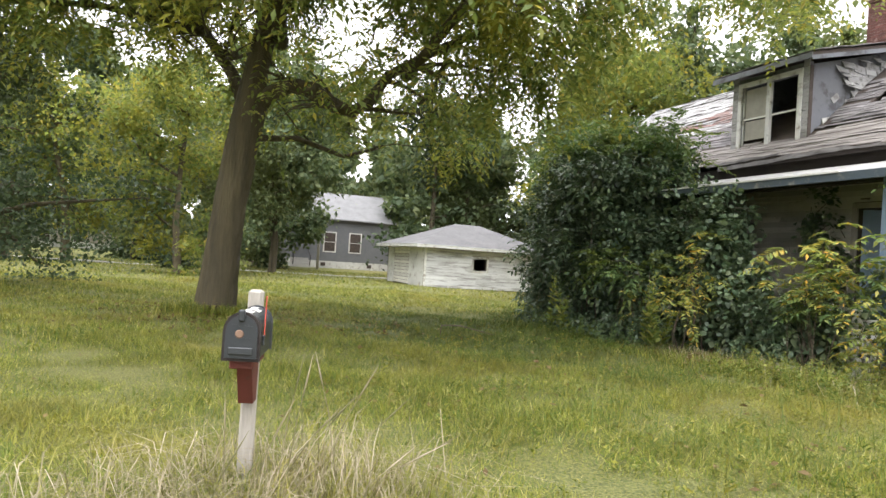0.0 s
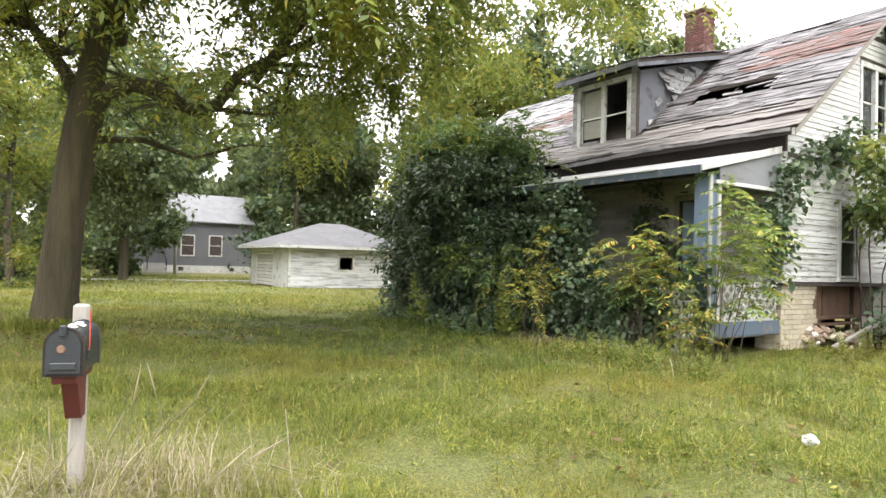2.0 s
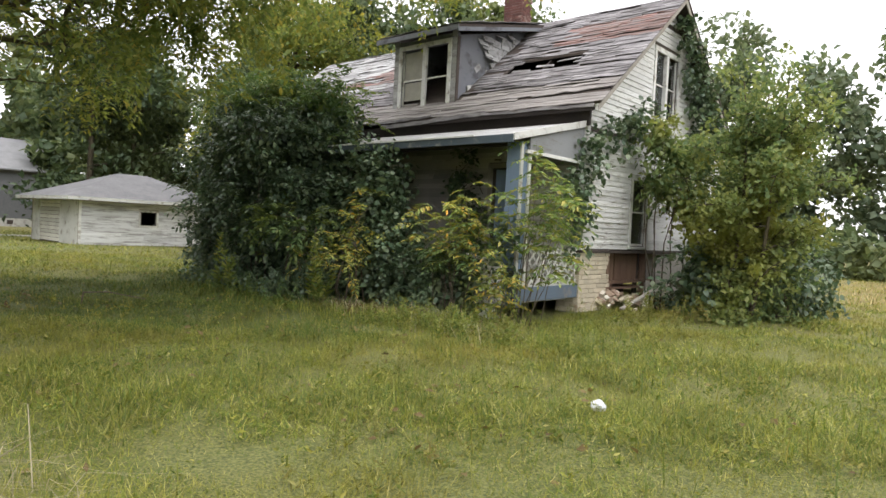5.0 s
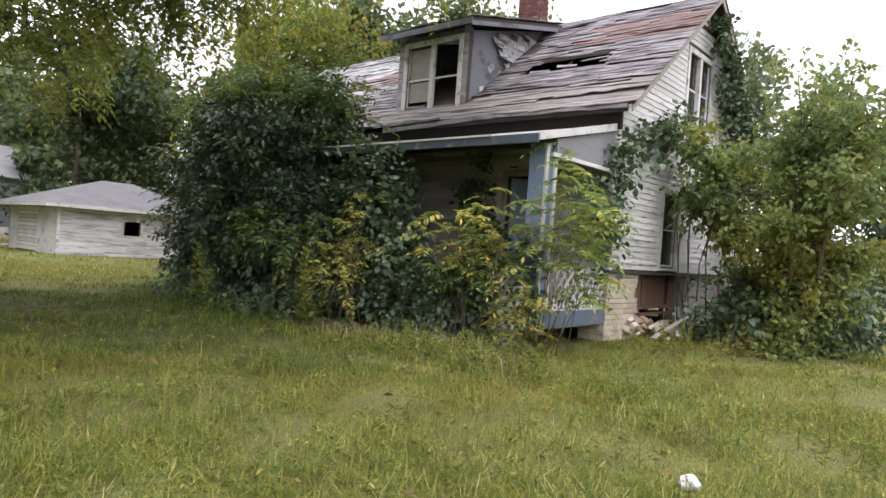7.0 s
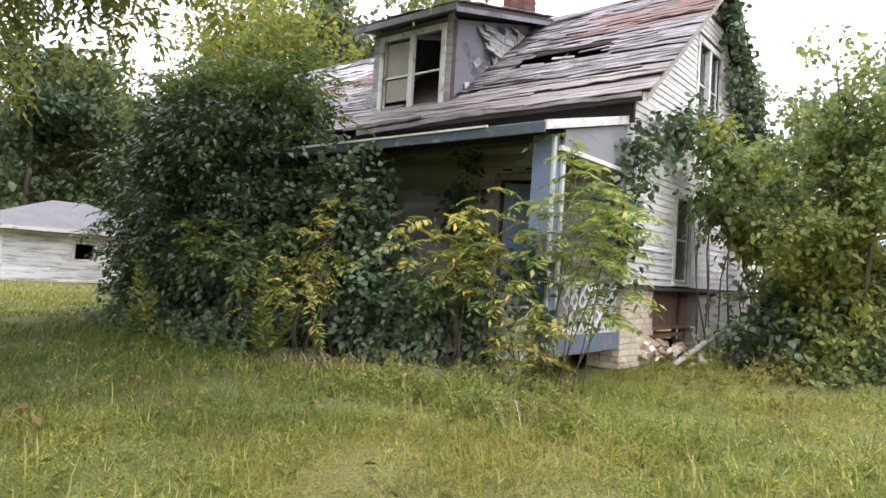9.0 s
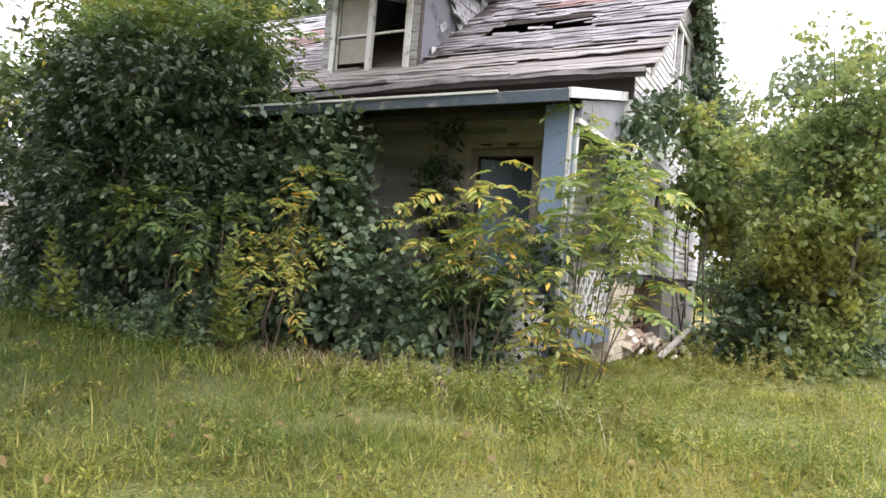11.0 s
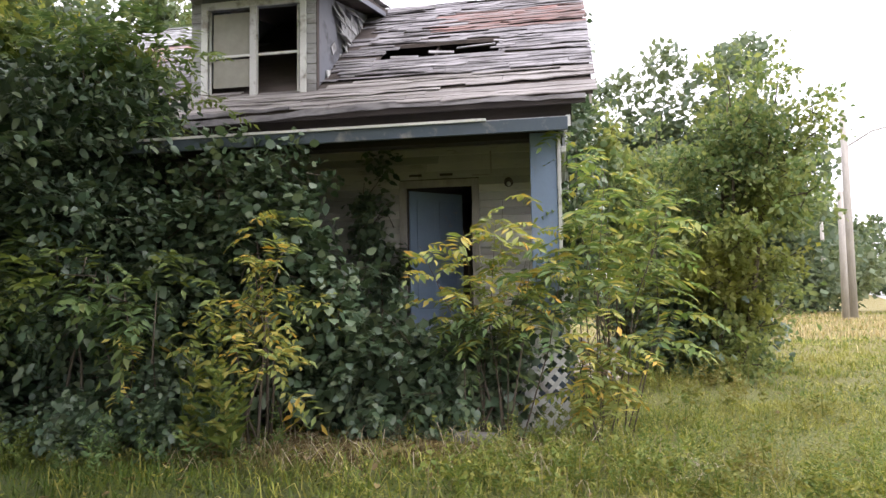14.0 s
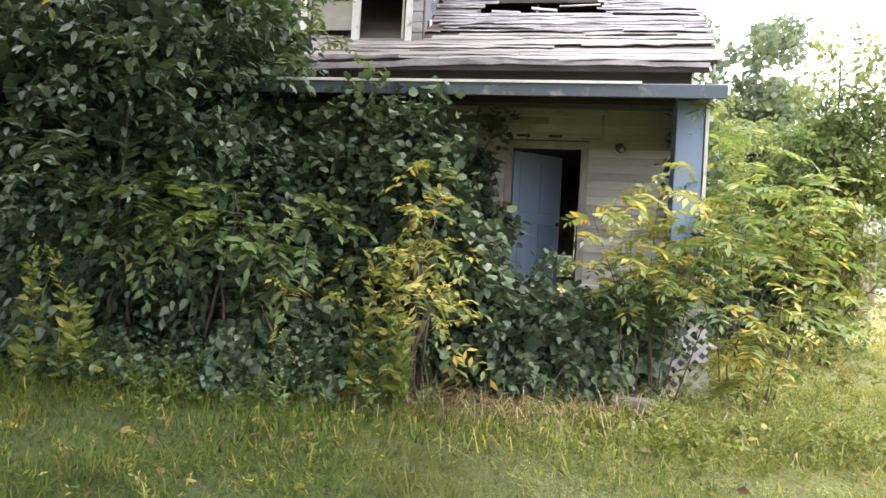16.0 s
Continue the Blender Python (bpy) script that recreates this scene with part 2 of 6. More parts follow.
def ground_material():
    m, nt, p = material("meadow", 0.95)
    n1, n2, n3 = noise_tex(nt, 0.16, 5), noise_tex(nt, 1.4, 5), noise_tex(nt, 42, 5)
    c = mix(nt, ramp(nt, n1, [(0.35, (0, 0, 0)), (0.65, (1, 1, 1))]), (0.1, 0.13, 0.026), (0.215, 0.2, 0.05))
    c = mix(nt, ramp(nt, n2, [(0.4, (0, 0, 0)), (0.75, (0.7,) * 3)]), c, (0.095, 0.135, 0.028))
    c = mix(nt, 0.6, c, mix(nt, ramp(nt, n3, [(0.36, (0, 0, 0)), (0.66, (1, 1, 1))]), (0.03, 0.038, 0.01), (0.3, 0.29, 0.09)))
    # a greener sward before the porch, with tree shade put into its colour
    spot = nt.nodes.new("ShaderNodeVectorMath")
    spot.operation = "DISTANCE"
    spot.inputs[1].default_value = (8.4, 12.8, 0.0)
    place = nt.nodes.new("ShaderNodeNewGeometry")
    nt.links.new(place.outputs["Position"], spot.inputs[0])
    shade_green = nt.nodes.new("ShaderNodeMapRange")
    shade_green.inputs[1].default_value, shade_green.inputs[2].default_value, shade_green.inputs[3].default_value, shade_green.inputs[4].default_value = 3.2, 5.2, 0.8, 0.0
    nt.links.new(spot.outputs["Value"], shade_green.inputs[0])
    c = mix(nt, shade_green.outputs[0], c, mix(nt, n3, (0.02, 0.035, 0.01), (0.09, 0.115, 0.03)))
    # the unmown meadow beside the road has dried to hay
    g = nt.nodes.new("ShaderNodeNewGeometry")
    xyz = nt.nodes.new("ShaderNodeSeparateXYZ")
    nt.links.new(g.outputs["Position"], xyz.inputs[0])
    dry = nt.nodes.new("ShaderNodeMapRange")
    dry.inputs[1].default_value, dry.inputs[2].default_value, dry.inputs[4].default_value = 13.0, 24.0, 0.75
    nt.links.new(xyz.outputs[0], dry.inputs[0])
    c = mix(nt, dry.outputs[0], c, mix(nt, n2, (0.2, 0.165, 0.06), (0.34, 0.27, 0.12)))
    nt.links.new(c, p.inputs["Base Color"])
    bump(nt, n3, 0.9, 0.06)
    return m


MEADOW = ground_material()


# ---- building helpers ----
def part(name, bm, mat, parent=None, label=""):
    me = bpy.data.meshes.new(name)
    bm.to_mesh(me)
    bm.free()
    me.materials.append(mat)
    ob = new(name, me)
    if parent:
        ob.parent = parent
        ob.matrix_parent_inverse = parent.matrix_world.inverted()
    return tagged(ob, label)


def thing(name, label, category, at=(0, 0, 0), group="", kind=""):
    ob = new(name)
    ob.matrix_world = Matrix.Translation(at)
    bpy.context.view_layer.update()
    return tagged(ob, label, category, group, kind)


def box(bm, x0, x1, y0, y1, z0, z1, bev=0.0, m=None):
    r = bmesh.ops.create_cube(bm, size=1, matrix=(m or Matrix()) @ Matrix.Translation(((x0 + x1) / 2, (y0 + y1) / 2, (z0 + z1) / 2)) @ Matrix.Diagonal((x1 - x0, y1 - y0, z1 - z0, 1)))
    if bev:
        bmesh.ops.bevel(bm, geom=list({e for v in r["verts"] for e in v.link_edges}), offset=bev, segments=1, affect="EDGES")
    return bm


def boxed(*a, **k):
    return box(bmesh.new(), *a, **k)


def prism(bm, poly, axis, a, b):
    """A prism from a polygon in two axes, along the third from a to b."""
    def put(p, v):
        q = list(p)
        q.insert("xyz".index(axis), v)
        return bm.verts.new(q)
    lo, hi = [put(p, a) for p in poly], [put(p, b) for p in poly]
    bm.faces.new(lo)
    bm.faces.new(hi[::-1])
    for i in range(len(poly)):
        j = (i + 1) % len(poly)
        bm.faces.new((lo[j], lo[i], hi[i], hi[j]))
    bmesh.ops.recalc_face_normals(bm, faces=bm.faces[:])
    return bm


def tube(bm, pts, radii, n=8):
    pts = [Vector(p) for p in pts]
    rings = []
    for i, p in enumerate(pts):
        d = (pts[min(i + 1, len(pts) - 1)] - pts[max(i - 1, 0)]).normalized()
        q = d.to_track_quat("Z", "Y").to_matrix()
        rings.append([bm.verts.new(p + q @ Vector((math.cos(2 * math.pi * k / n), math.sin(2 * math.pi * k / n), 0)) * radii[i]) for k in range(n)])
    for a, b in zip(rings, rings[1:]):
        for k in range(n):
            f = bm.faces.new((a[k], a[(k + 1) % n], b[(k + 1) % n], b[k]))
            f.smooth = True
    bm.faces.new(rings[0][::-1])
    bm.faces.new(rings[-1])
    return bm


def mesh_np(name, verts, faces, mat, parent=None, label="", smooth=False):
    """One mesh object from arrays: verts (N, 3), faces (M, 3 or 4)."""
    me = bpy.data.meshes.new(name)
    k = faces.shape[1]
    me.vertices.add(len(verts))
    me.vertices.foreach_set("co", np.ascontiguousarray(verts, np.float32).ravel())
    me.loops.add(faces.size)
    me.loops.foreach_set("vertex_index", np.ascontiguousarray(faces, np.int32).ravel())
    me.polygons.add(len(faces))
    me.polygons.foreach_set("loop_start", np.arange(0, faces.size, k, dtype=np.int32))
    me.update(calc_edges=True)
    me.materials.append(mat)
    ob = new(name, me)
    if parent:
        ob.parent = parent
        ob.matrix_parent_inverse = parent.matrix_world.inverted()
    return tagged(ob, label)


def unit(v):
    return v / np.maximum(np.linalg.norm(v, axis=1, keepdims=True), 1e-9)


def leaf_arrays(base, way, size, width=0.45, rng=None, fold=0.12, flat=0.6, broad=False):
    """Folded four-corner leaves: from base along way, size long; flat: how far their faces turn to the sky."""
    n = len(base)
    way = unit(way)
    up = np.tile([0.0, 0.0, 1.0], (n, 1)) * flat + rng.normal(0, 0.55, (n, 3))
    side = unit(np.cross(way, up))
    nor = np.cross(side, way)
    s = size[:, None]
    mid = base + way * s * 0.45
    if broad:
        a, b = base + way * s * 0.28, base + way * s * 0.66 - np.array([0, 0, 0.04]) * s
        wa, wb = side * s * width * 0.5, side * s * width * 0.4
        v = np.stack([base, a + wa + nor * s * fold, b + wb + nor * s * fold, base + way * s - np.array([0, 0, 0.12]) * s, b - wb + nor * s * fold, a - wa + nor * s * fold], 1).reshape(-1, 3)
        i = np.arange(n)[:, None] * 6
        return v, np.concatenate([i + [0, 1, 5], i + [1, 2, 4], i + [1, 4, 5], i + [2, 3, 4]], 1).reshape(-1, 3)
    v = np.stack([base, mid + side * s * width * 0.5 + nor * s * fold, base + way * s, mid - side * s * width * 0.5 + nor * s * fold], 1).reshape(-1, 3)
    i = np.arange(n)[:, None] * 4
    f = np.concatenate([i + [0, 1, 2], i + [0, 2, 3]], 1).reshape(-1, 3)
    return v, f


def compound_arrays(base, way, length, pairs, rng, leaflet=0.3, width=0.36, droop=0.5):
    """Feather-shaped leaves of many leaflets along an arching stalk."""
    n = len(base)
    way = unit(way)
    side = unit(np.cross(way, np.tile([0.0, 0.0, 1.0], (n, 1)) + rng.normal(0, 0.25, (n, 3))))
    vs, ds, ss = [], [], []
    for k in range(pairs * 2 + 1):
        t = 0.22 + 0.78 * (k // 2) / pairs
        p = base + way * (length * t)[:, None] - np.array([0, 0, 1.0]) * (length * droop * t * t)[:, None]
        along = unit(way - np.array([0, 0, 1.0]) * 2 * droop * t)
        sgn = 0 if k == pairs * 2 else (1 if k % 2 else -1)
        d = along * (0.45 if sgn else 1.0) + side * sgn + np.array([0, 0, -0.22]) + rng.normal(0, 0.1, (n, 3))
        vs.append(p)
        ds.append(d)
        ss.append(length * leaflet * (1.15 - 0.45 * abs(t - 0.55)) * rng.uniform(0.85, 1.15, n))
    return leaf_arrays(np.concatenate(vs), np.concatenate(ds), np.concatenate(ss), width, rng, 0.08, 1.4)


def joined(parts_list):
    vs, fs, at = [], [], 0
    for v, f in parts_list:
        vs.append(v)
        fs.append(f + at)
        at += len(v)
    return np.concatenate(vs), np.concatenate(fs)


def blades(base, height, lean, width, rng, droop=0.35, simple=False):
    """Bent grass blades of three triangles, or of one."""
    n = len(base)
    a = rng.uniform(0, 2 * math.pi, n)
    d = np.stack([np.cos(a), np.sin(a), np.zeros(n)], 1)
    s = np.stack([-np.sin(a), np.cos(a), np.zeros(n)], 1)
    up = np.array([0, 0, 1.0])
    h, w, l = height[:, None], (width * np.ones(n))[:, None], (lean * np.ones(n))[:, None]
    mid = base + up * h * 0.6 + d * h * l * 0.4
    tip = base + up * h * (1 - droop * l) + d * h * l * 1.2
    if simple:
        v = np.stack([base - s * w, base + s * w, tip], 1).reshape(-1, 3)
        return v, np.arange(n * 3).reshape(-1, 3)
    v = np.stack([base - s * w, base + s * w, mid - s * w * 0.7, mid + s * w * 0.7, tip], 1).reshape(-1, 3)
    i = np.arange(n)[:, None] * 5
    f = np.concatenate([i + [0, 1, 3], i + [0, 3, 2], i + [2, 3, 4]], 1).reshape(-1, 3)
    return v, f

# ---- ground ----
def lift(x, y):
    """The uneven lawn."""
    return 0.05 * np.sin(x * 0.55 + 1.0) * np.cos(y * 0.4) + 0.03 * np.sin(x * 1.7 + y * 1.3)


def build_ground():
    far = np.array([60, 75, 100, 150, 250, 450, 900, 1800.0])
    xs = np.concatenate([-far[::-1] + 8, np.arange(-50, 66, 1.0), far + 8])
    ys = np.concatenate([-far[::-1] + 20, np.arange(-38, 78, 1.0), far + 20])
    gx, gy = np.meshgrid(xs, ys, indexing="ij")
    near = np.clip(1 - (np.hypot(gx - 8, gy - 15) - 20) / 25, 0, 1)
    v = np.stack([gx, gy, lift(gx, gy) * near], -1).reshape(-1, 3)
    i, j = np.meshgrid(np.arange(len(xs) - 1), np.arange(len(ys) - 1), indexing="ij")
    a = (i * len(ys) + j).ravel()
    f = np.stack([a, a + len(ys), a + len(ys) + 1, a + 1], 1)
    tagged(mesh_np("ground", v, f, MEADOW), "uneven yellow-green meadow lawn", "ground", kind="structure")


build_ground()

# ---- the abandoned house ----
FX, GY, BX, LY = 13.6, 7.0, 21.45, 20.2          # front wall, gable wall, back wall, far gable
EAVE_X, EAVE_Z, RIDGE_X, RIDGE_Z = 13.35, 4.33, 17.4, 7.63
SLOPE = (RIDGE_Z - EAVE_Z) / (RIDGE_X - EAVE_X)


def roof_z(x):
    return RIDGE_Z - abs(x - RIDGE_X) * SLOPE


house = thing("house", "abandoned two-storey wooden house with peeling white siding and ruined roof", "house", (FX, GY, 0))


def cut_wall(name, axis, at, thick, a0, a1, z0, top, holes, mat, label=""):
    """A wall along x or y with openings; top is a function of the place along it."""
    bm = bmesh.new()
    stops = sorted({a0, a1, *[h for o in holes for h in o[:2]]} | ({RIDGE_X} if axis == "x" and a0 < RIDGE_X < a1 else set()))
    for p, q in zip(stops, stops[1:]):
        inside = sorted([o[2:] for o in holes if o[0] <= p and q <= o[1]])
        lo = z0
        for h0, h1 in inside:
            if h0 > lo:
                prism(bm, [(p, lo), (q, lo), (q, h0), (p, h0)], "y" if axis == "x" else "x", at, at + thick)
            lo = h1
        prism(bm, [(p, lo), (q, lo), (q, top(q)), (p, top(p))], "y" if axis == "x" else "x", at, at + thick)
    bmesh.ops.remove_doubles(bm, verts=bm.verts[:], dist=0.0005)
    return part(name, bm, mat, house, label)


UP_WIN, LOW_WIN = (16.69, 18.0, 4.64, 6.22), (15.84, 16.62, 1.45, 3.0)
DOOR = (8.41, 9.42, 0.64, 3.1)
BACK_WIN = (8.14, 8.72, 0.6, 2.6)
gable_wall = cut_wall("wall", "x", GY, 0.15, FX, BX, 1.3, lambda x: roof_z(x) - 0.06, [UP_WIN, LOW_WIN], DARK_WOOD, "wall with peeling white clapboard")
front_wall = cut_wall("wall", "y", FX, 0.15, GY + 0.15, LY - 0.15, 0.3, lambda y: 4.3, [DOOR], DARK_WOOD, "shaded porch wall with dirty cream clapboard")
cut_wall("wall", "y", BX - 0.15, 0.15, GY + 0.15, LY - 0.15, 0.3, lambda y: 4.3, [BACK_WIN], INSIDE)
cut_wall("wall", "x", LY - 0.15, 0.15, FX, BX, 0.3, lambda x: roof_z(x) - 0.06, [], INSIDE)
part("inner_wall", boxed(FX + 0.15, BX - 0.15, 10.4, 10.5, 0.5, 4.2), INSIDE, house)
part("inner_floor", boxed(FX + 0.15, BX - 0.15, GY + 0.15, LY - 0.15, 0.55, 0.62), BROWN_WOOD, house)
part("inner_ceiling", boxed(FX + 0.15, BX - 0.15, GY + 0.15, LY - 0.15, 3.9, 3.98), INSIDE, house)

# window frames
def window(name, parent, axis, at, a0, a1, z0, z1, lights, glass=True, frame_mat=WHITE_TRIM, out=-1):
    """A double-hung window row: casing, sill, mullions, rails, panes."""
    def b(p, q, lo, hi, d0, d1):
        d0, d1 = sorted((at + out * d0, at + out * d1))
        return boxed(p, q, d0, d1, lo, hi, 0.006) if axis == "x" else boxed(d0, d1, p, q, lo, hi, 0.006)
    w = part(name, b(a0 - 0.11, a1 + 0.11, z1, z1 + 0.12, -0.02, 0.045), frame_mat, parent)
    part("casing", b(a0 - 0.11, a0, z0 - 0.02, z1, -0.02, 0.04), frame_mat, w)
    part("casing", b(a1, a1 + 0.11, z0 - 0.02, z1, -0.02, 0.04), frame_mat, w)
    part("sill", b(a0 - 0.14, a1 + 0.14, z0 - 0.08, z0 - 0.02, -0.02, 0.08), frame_mat, w)
    step = (a1 - a0) / lights
    for k in range(lights):
        p, q = a0 + k * step, a0 + (k + 1) * step
        if k:
            part("mullion", b(p - 0.06, p + 0.06, z0, z1, -0.06, 0.035), frame_mat, w)
        zm = (z0 + z1) / 2 + 0.02
        part("meeting_rail", b(p + 0.03, q - 0.03, zm - 0.02, zm + 0.02, -0.07, -0.03), frame_mat, w)
        for e in (p + 0.015, q - 0.055):
            part("stile", b(e + 0.02, e + 0.06, z0, z1, -0.08, -0.03), frame_mat, w)
        part("bottom_rail", b(p + 0.03, q - 0.03, z0 - 0.02, z0 + 0.05, -0.08, -0.03), frame_mat, w)
        if glass:
            g = part("pane", b(p + 0.04, q - 0.04, z0 + 0.04, z1 - 0.02, -0.06, -0.054), GLASS, w)
            g.visible_shadow = False
    return w


window("window", house, "x", GY, *UP_WIN, 2)
window("window", house, "x", GY, *LOW_WIN, 1)

# clapboards
def clapboards(parent, axis, at, out, a0, a1, z0, top, holes, mat, step=0.118, seed=1, gap=0.0, butt=(0.016, 0.03)):
    rng = random.Random(seed)
    z = z0
    while z < z0 + 8:
        spans, p = [], a0
        lo, hi = (a0, a1) if axis == "y" else (max(a0, RIDGE_X - (RIDGE_Z - 0.08 - z - step) / SLOPE), min(a1, RIDGE_X + (RIDGE_Z - 0.08 - z - step) / SLOPE))
        if (axis == "y" and z + step > top) or hi - lo < 0.2:
            break
        edges = [lo]
        for h in sorted(h for h in holes if h[2] - 0.06 < z + step and z < h[3] + 0.1):
            edges += [h[0] - 0.11, h[1] + 0.11]
        edges.append(hi)
        for p, q in zip(edges[::2], edges[1::2]):
            cuts = [p]
            while q - cuts[-1] > 3.2:
                cuts.append(cuts[-1] + rng.uniform(1.6, 3.0))
            cuts.append(q)
            for c, d in zip(cuts, cuts[1:]):
                if d - c < 0.04 or rng.random() < gap:
                    continue
                sag, proud = rng.uniform(-0.006, 0.006), rng.uniform(*butt)
                bm = bmesh.new()
                poly = [(at, z + sag), (at + out * proud, z + sag), (at + out * 0.004, z + step + 0.012), (at, z + step + 0.012)]
                if axis == "x":
                    prism(bm, poly, "x", c + 0.002, d - 0.002)
                else:
                    prism(bm, [(u, w) for u, w in poly], "y", c + 0.002, d - 0.002)
                part("clapboard", bm, mat, parent)
        z += step


clapboards(gable_wall, "x", GY, -1, FX + 0.02, BX, 1.36, 9, [UP_WIN, LOW_WIN], SIDING, seed=3, gap=0.012)
clapboards(front_wall, "y", FX, -1, GY + 0.1, 14.6, 0.4, 3.9, [DOOR], PORCH_SIDING, seed=5, gap=0.02, butt=(0.035, 0.055))
part("corner_board", boxed(FX - 0.03, FX + 0.1, GY - 0.03, GY - 0.004, 1.32, 4.2, 0.004), WHITE_TRIM, house)
part("corner_board", boxed(FX - 0.034, FX - 0.004, GY - 0.03, GY + 0.1, 1.32, 4.2, 0.004), WHITE_TRIM, house)
part("frieze", boxed(FX - 0.1, FX - 0.03, GY - 0.1, LY, 3.93, 4.26), NEAR_BLACK, house, "near-black frieze under the eave")

# roof deck with the hole, laid on the slope
deck = bmesh.new()
HOLE = (14.85, 15.42, 8.05, 10.2)


def slab(bm, x0, x1, y0, y1, t=0.06, lift_by=0.0):
    prism(bm, [(x0, roof_z(x0) + lift_by), (x1, roof_z(x1) + lift_by), (x1, roof_z(x1) + lift_by + t), (x0, roof_z(x0) + lift_by + t)], "y", y0, y1)


slab(deck, EAVE_X, HOLE[0], 6.59, 20.5)
roof = part("roof", deck, DARK_WOOD, house, "weathered roof with torn shingles, a hole and red patches")
for args in ((HOLE[1], RIDGE_X, 6.59, 20.5), (HOLE[0], HOLE[1], 6.59, HOLE[2]), (HOLE[0], HOLE[1], HOLE[3], 20.5), (RIDGE_X, 21.7, 6.59, 20.5)):
    slab(bm := bmesh.new(), *args)
    part("roof_deck", bm, DARK_WOOD, roof)
for x, y, w, rz, ry in ((14.95, 9.75, 0.5, 8, -44), (15.2, 8.5, 0.7, -6, -30), (15.05, 9.1, 0.45, 14, -40)):
    part("broken_board", boxed(-0.05, 0.05, -w / 2, w / 2, 0, 0.02, 0, Matrix.Translation((x, y, roof_z(x) + 0.03)) @ Matrix.Rotation(radians(rz), 4, "Z") @ Matrix.Rotation(radians(ry), 4, "Y")), SHINGLE, roof)
part("rafter", prism(bmesh.new(), [(14.5, roof_z(14.5) - 0.2), (15.8, roof_z(15.8) - 0.2), (15.8, roof_z(15.8) - 0.06), (14.5, roof_z(14.5) - 0.06)], "y", 9.2, 9.25), NEAR_BLACK, roof)


def shingle_courses():
    rng = random.Random(11)
    course = 0.13
    n = int(math.hypot(RIDGE_X - EAVE_X, RIDGE_Z - EAVE_Z) / course)
    cx = course * math.cos(math.atan(SLOPE))
    for k in range(n + 1):
        x0 = EAVE_X - 0.05 + k * cx
        x1 = min(x0 + cx * 1.5, RIDGE_X)
        y = 6.53
        while y < 20.5:
            w = min(rng.uniform(1.2, 3.6) if k < 7 else rng.uniform(0.3, 1.5), 20.52 - y)
            y1 = y + w
            if HOLE[0] - 0.12 < x0 < HOLE[1] - 0.1 and y1 > HOLE[2] + 0.15 and y < HOLE[3] - 0.1:
                if y < HOLE[2]:
                    y1 = HOLE[2] + rng.uniform(-0.1, 0.2)
                elif y1 > HOLE[3]:
                    y = HOLE[3] - rng.uniform(0, 0.3)
                else:
                    y = y1
                    continue
            if 11.0 < (y + y1) / 2 < 13.25 and 13.9 < x0 < 17.0:
                y = y1
                continue
            if rng.random() < 0.03:
                y = y1
                continue
            curl, thick, skew = rng.choice([0.004, 0.008, 0.012, 0.02, 0.04]) * rng.uniform(0.6, 1.2), rng.uniform(0.008, 0.018), rng.uniform(-0.06, 0.06)
            bm = bmesh.new()
            za, zb = roof_z(x0) + 0.075, roof_z(x1) + 0.062
            seg = max(2, int((y1 - y) / 0.28) + 1)
            rows = []
            for s in range(seg + 1):
                yy = y + (y1 - y) * s / seg
                wv = rng.uniform(-0.02, 0.02) + skew * (s / seg)
                c2 = curl + rng.choice([-0.004, 0.0, 0.003, 0.006, 0.014])
                rows.append([bm.verts.new(v) for v in ((x0 + wv, yy, za + wv * SLOPE + c2), (x1, yy, zb + 0.004), (x1, yy, zb - 0.01), (x0 + wv, yy, za + wv * SLOPE + c2 - thick))])
            for a, b in zip(rows, rows[1:]):
                for q in range(4):
                    bm.faces.new((a[q], b[q], b[(q + 1) % 4], a[(q + 1) % 4]))
            bm.faces.new(rows[0])
            bm.faces.new(rows[-1][::-1])
            mid = (y + y1) / 2
            red = (15.75 < x0 < 16.7 and mid < 9.5 - (x0 - 15.75) * 0.3 and rng.random() < 0.88) or (15.2 < x0 < 16.2 and 14.6 < mid < 17 and rng.random() < 0.7)
            mat = RED_SHINGLE if red else (PALE_SHINGLE if mid > 14.5 and x0 > 15.0 else (PEELED if k < 8 else SHINGLE))
            part("shingle", bm, mat, roof)
            y = y1 + rng.uniform(0.0, 0.012)


shingle_courses()
part("rake_board", prism(bmesh.new(), [(EAVE_X, EAVE_Z - 0.14), (RIDGE_X, RIDGE_Z - 0.14), (RIDGE_X, RIDGE_Z), (EAVE_X, EAVE_Z)], "y", 6.61, 6.64), GREY_WOOD, house)
part("rake_board", prism(bmesh.new(), [(RIDGE_X, RIDGE_Z - 0.14), (21.65, roof_z(21.65) - 0.14), (21.65, roof_z(21.65)), (RIDGE_X, RIDGE_Z)], "y", 6.61, 6.64), GREY_WOOD, house)
part("eave_board", boxed(13.3, 13.345, 6.7, 12.6, 4.2, 4.33), NEAR_BLACK, house, "rotten eave board")

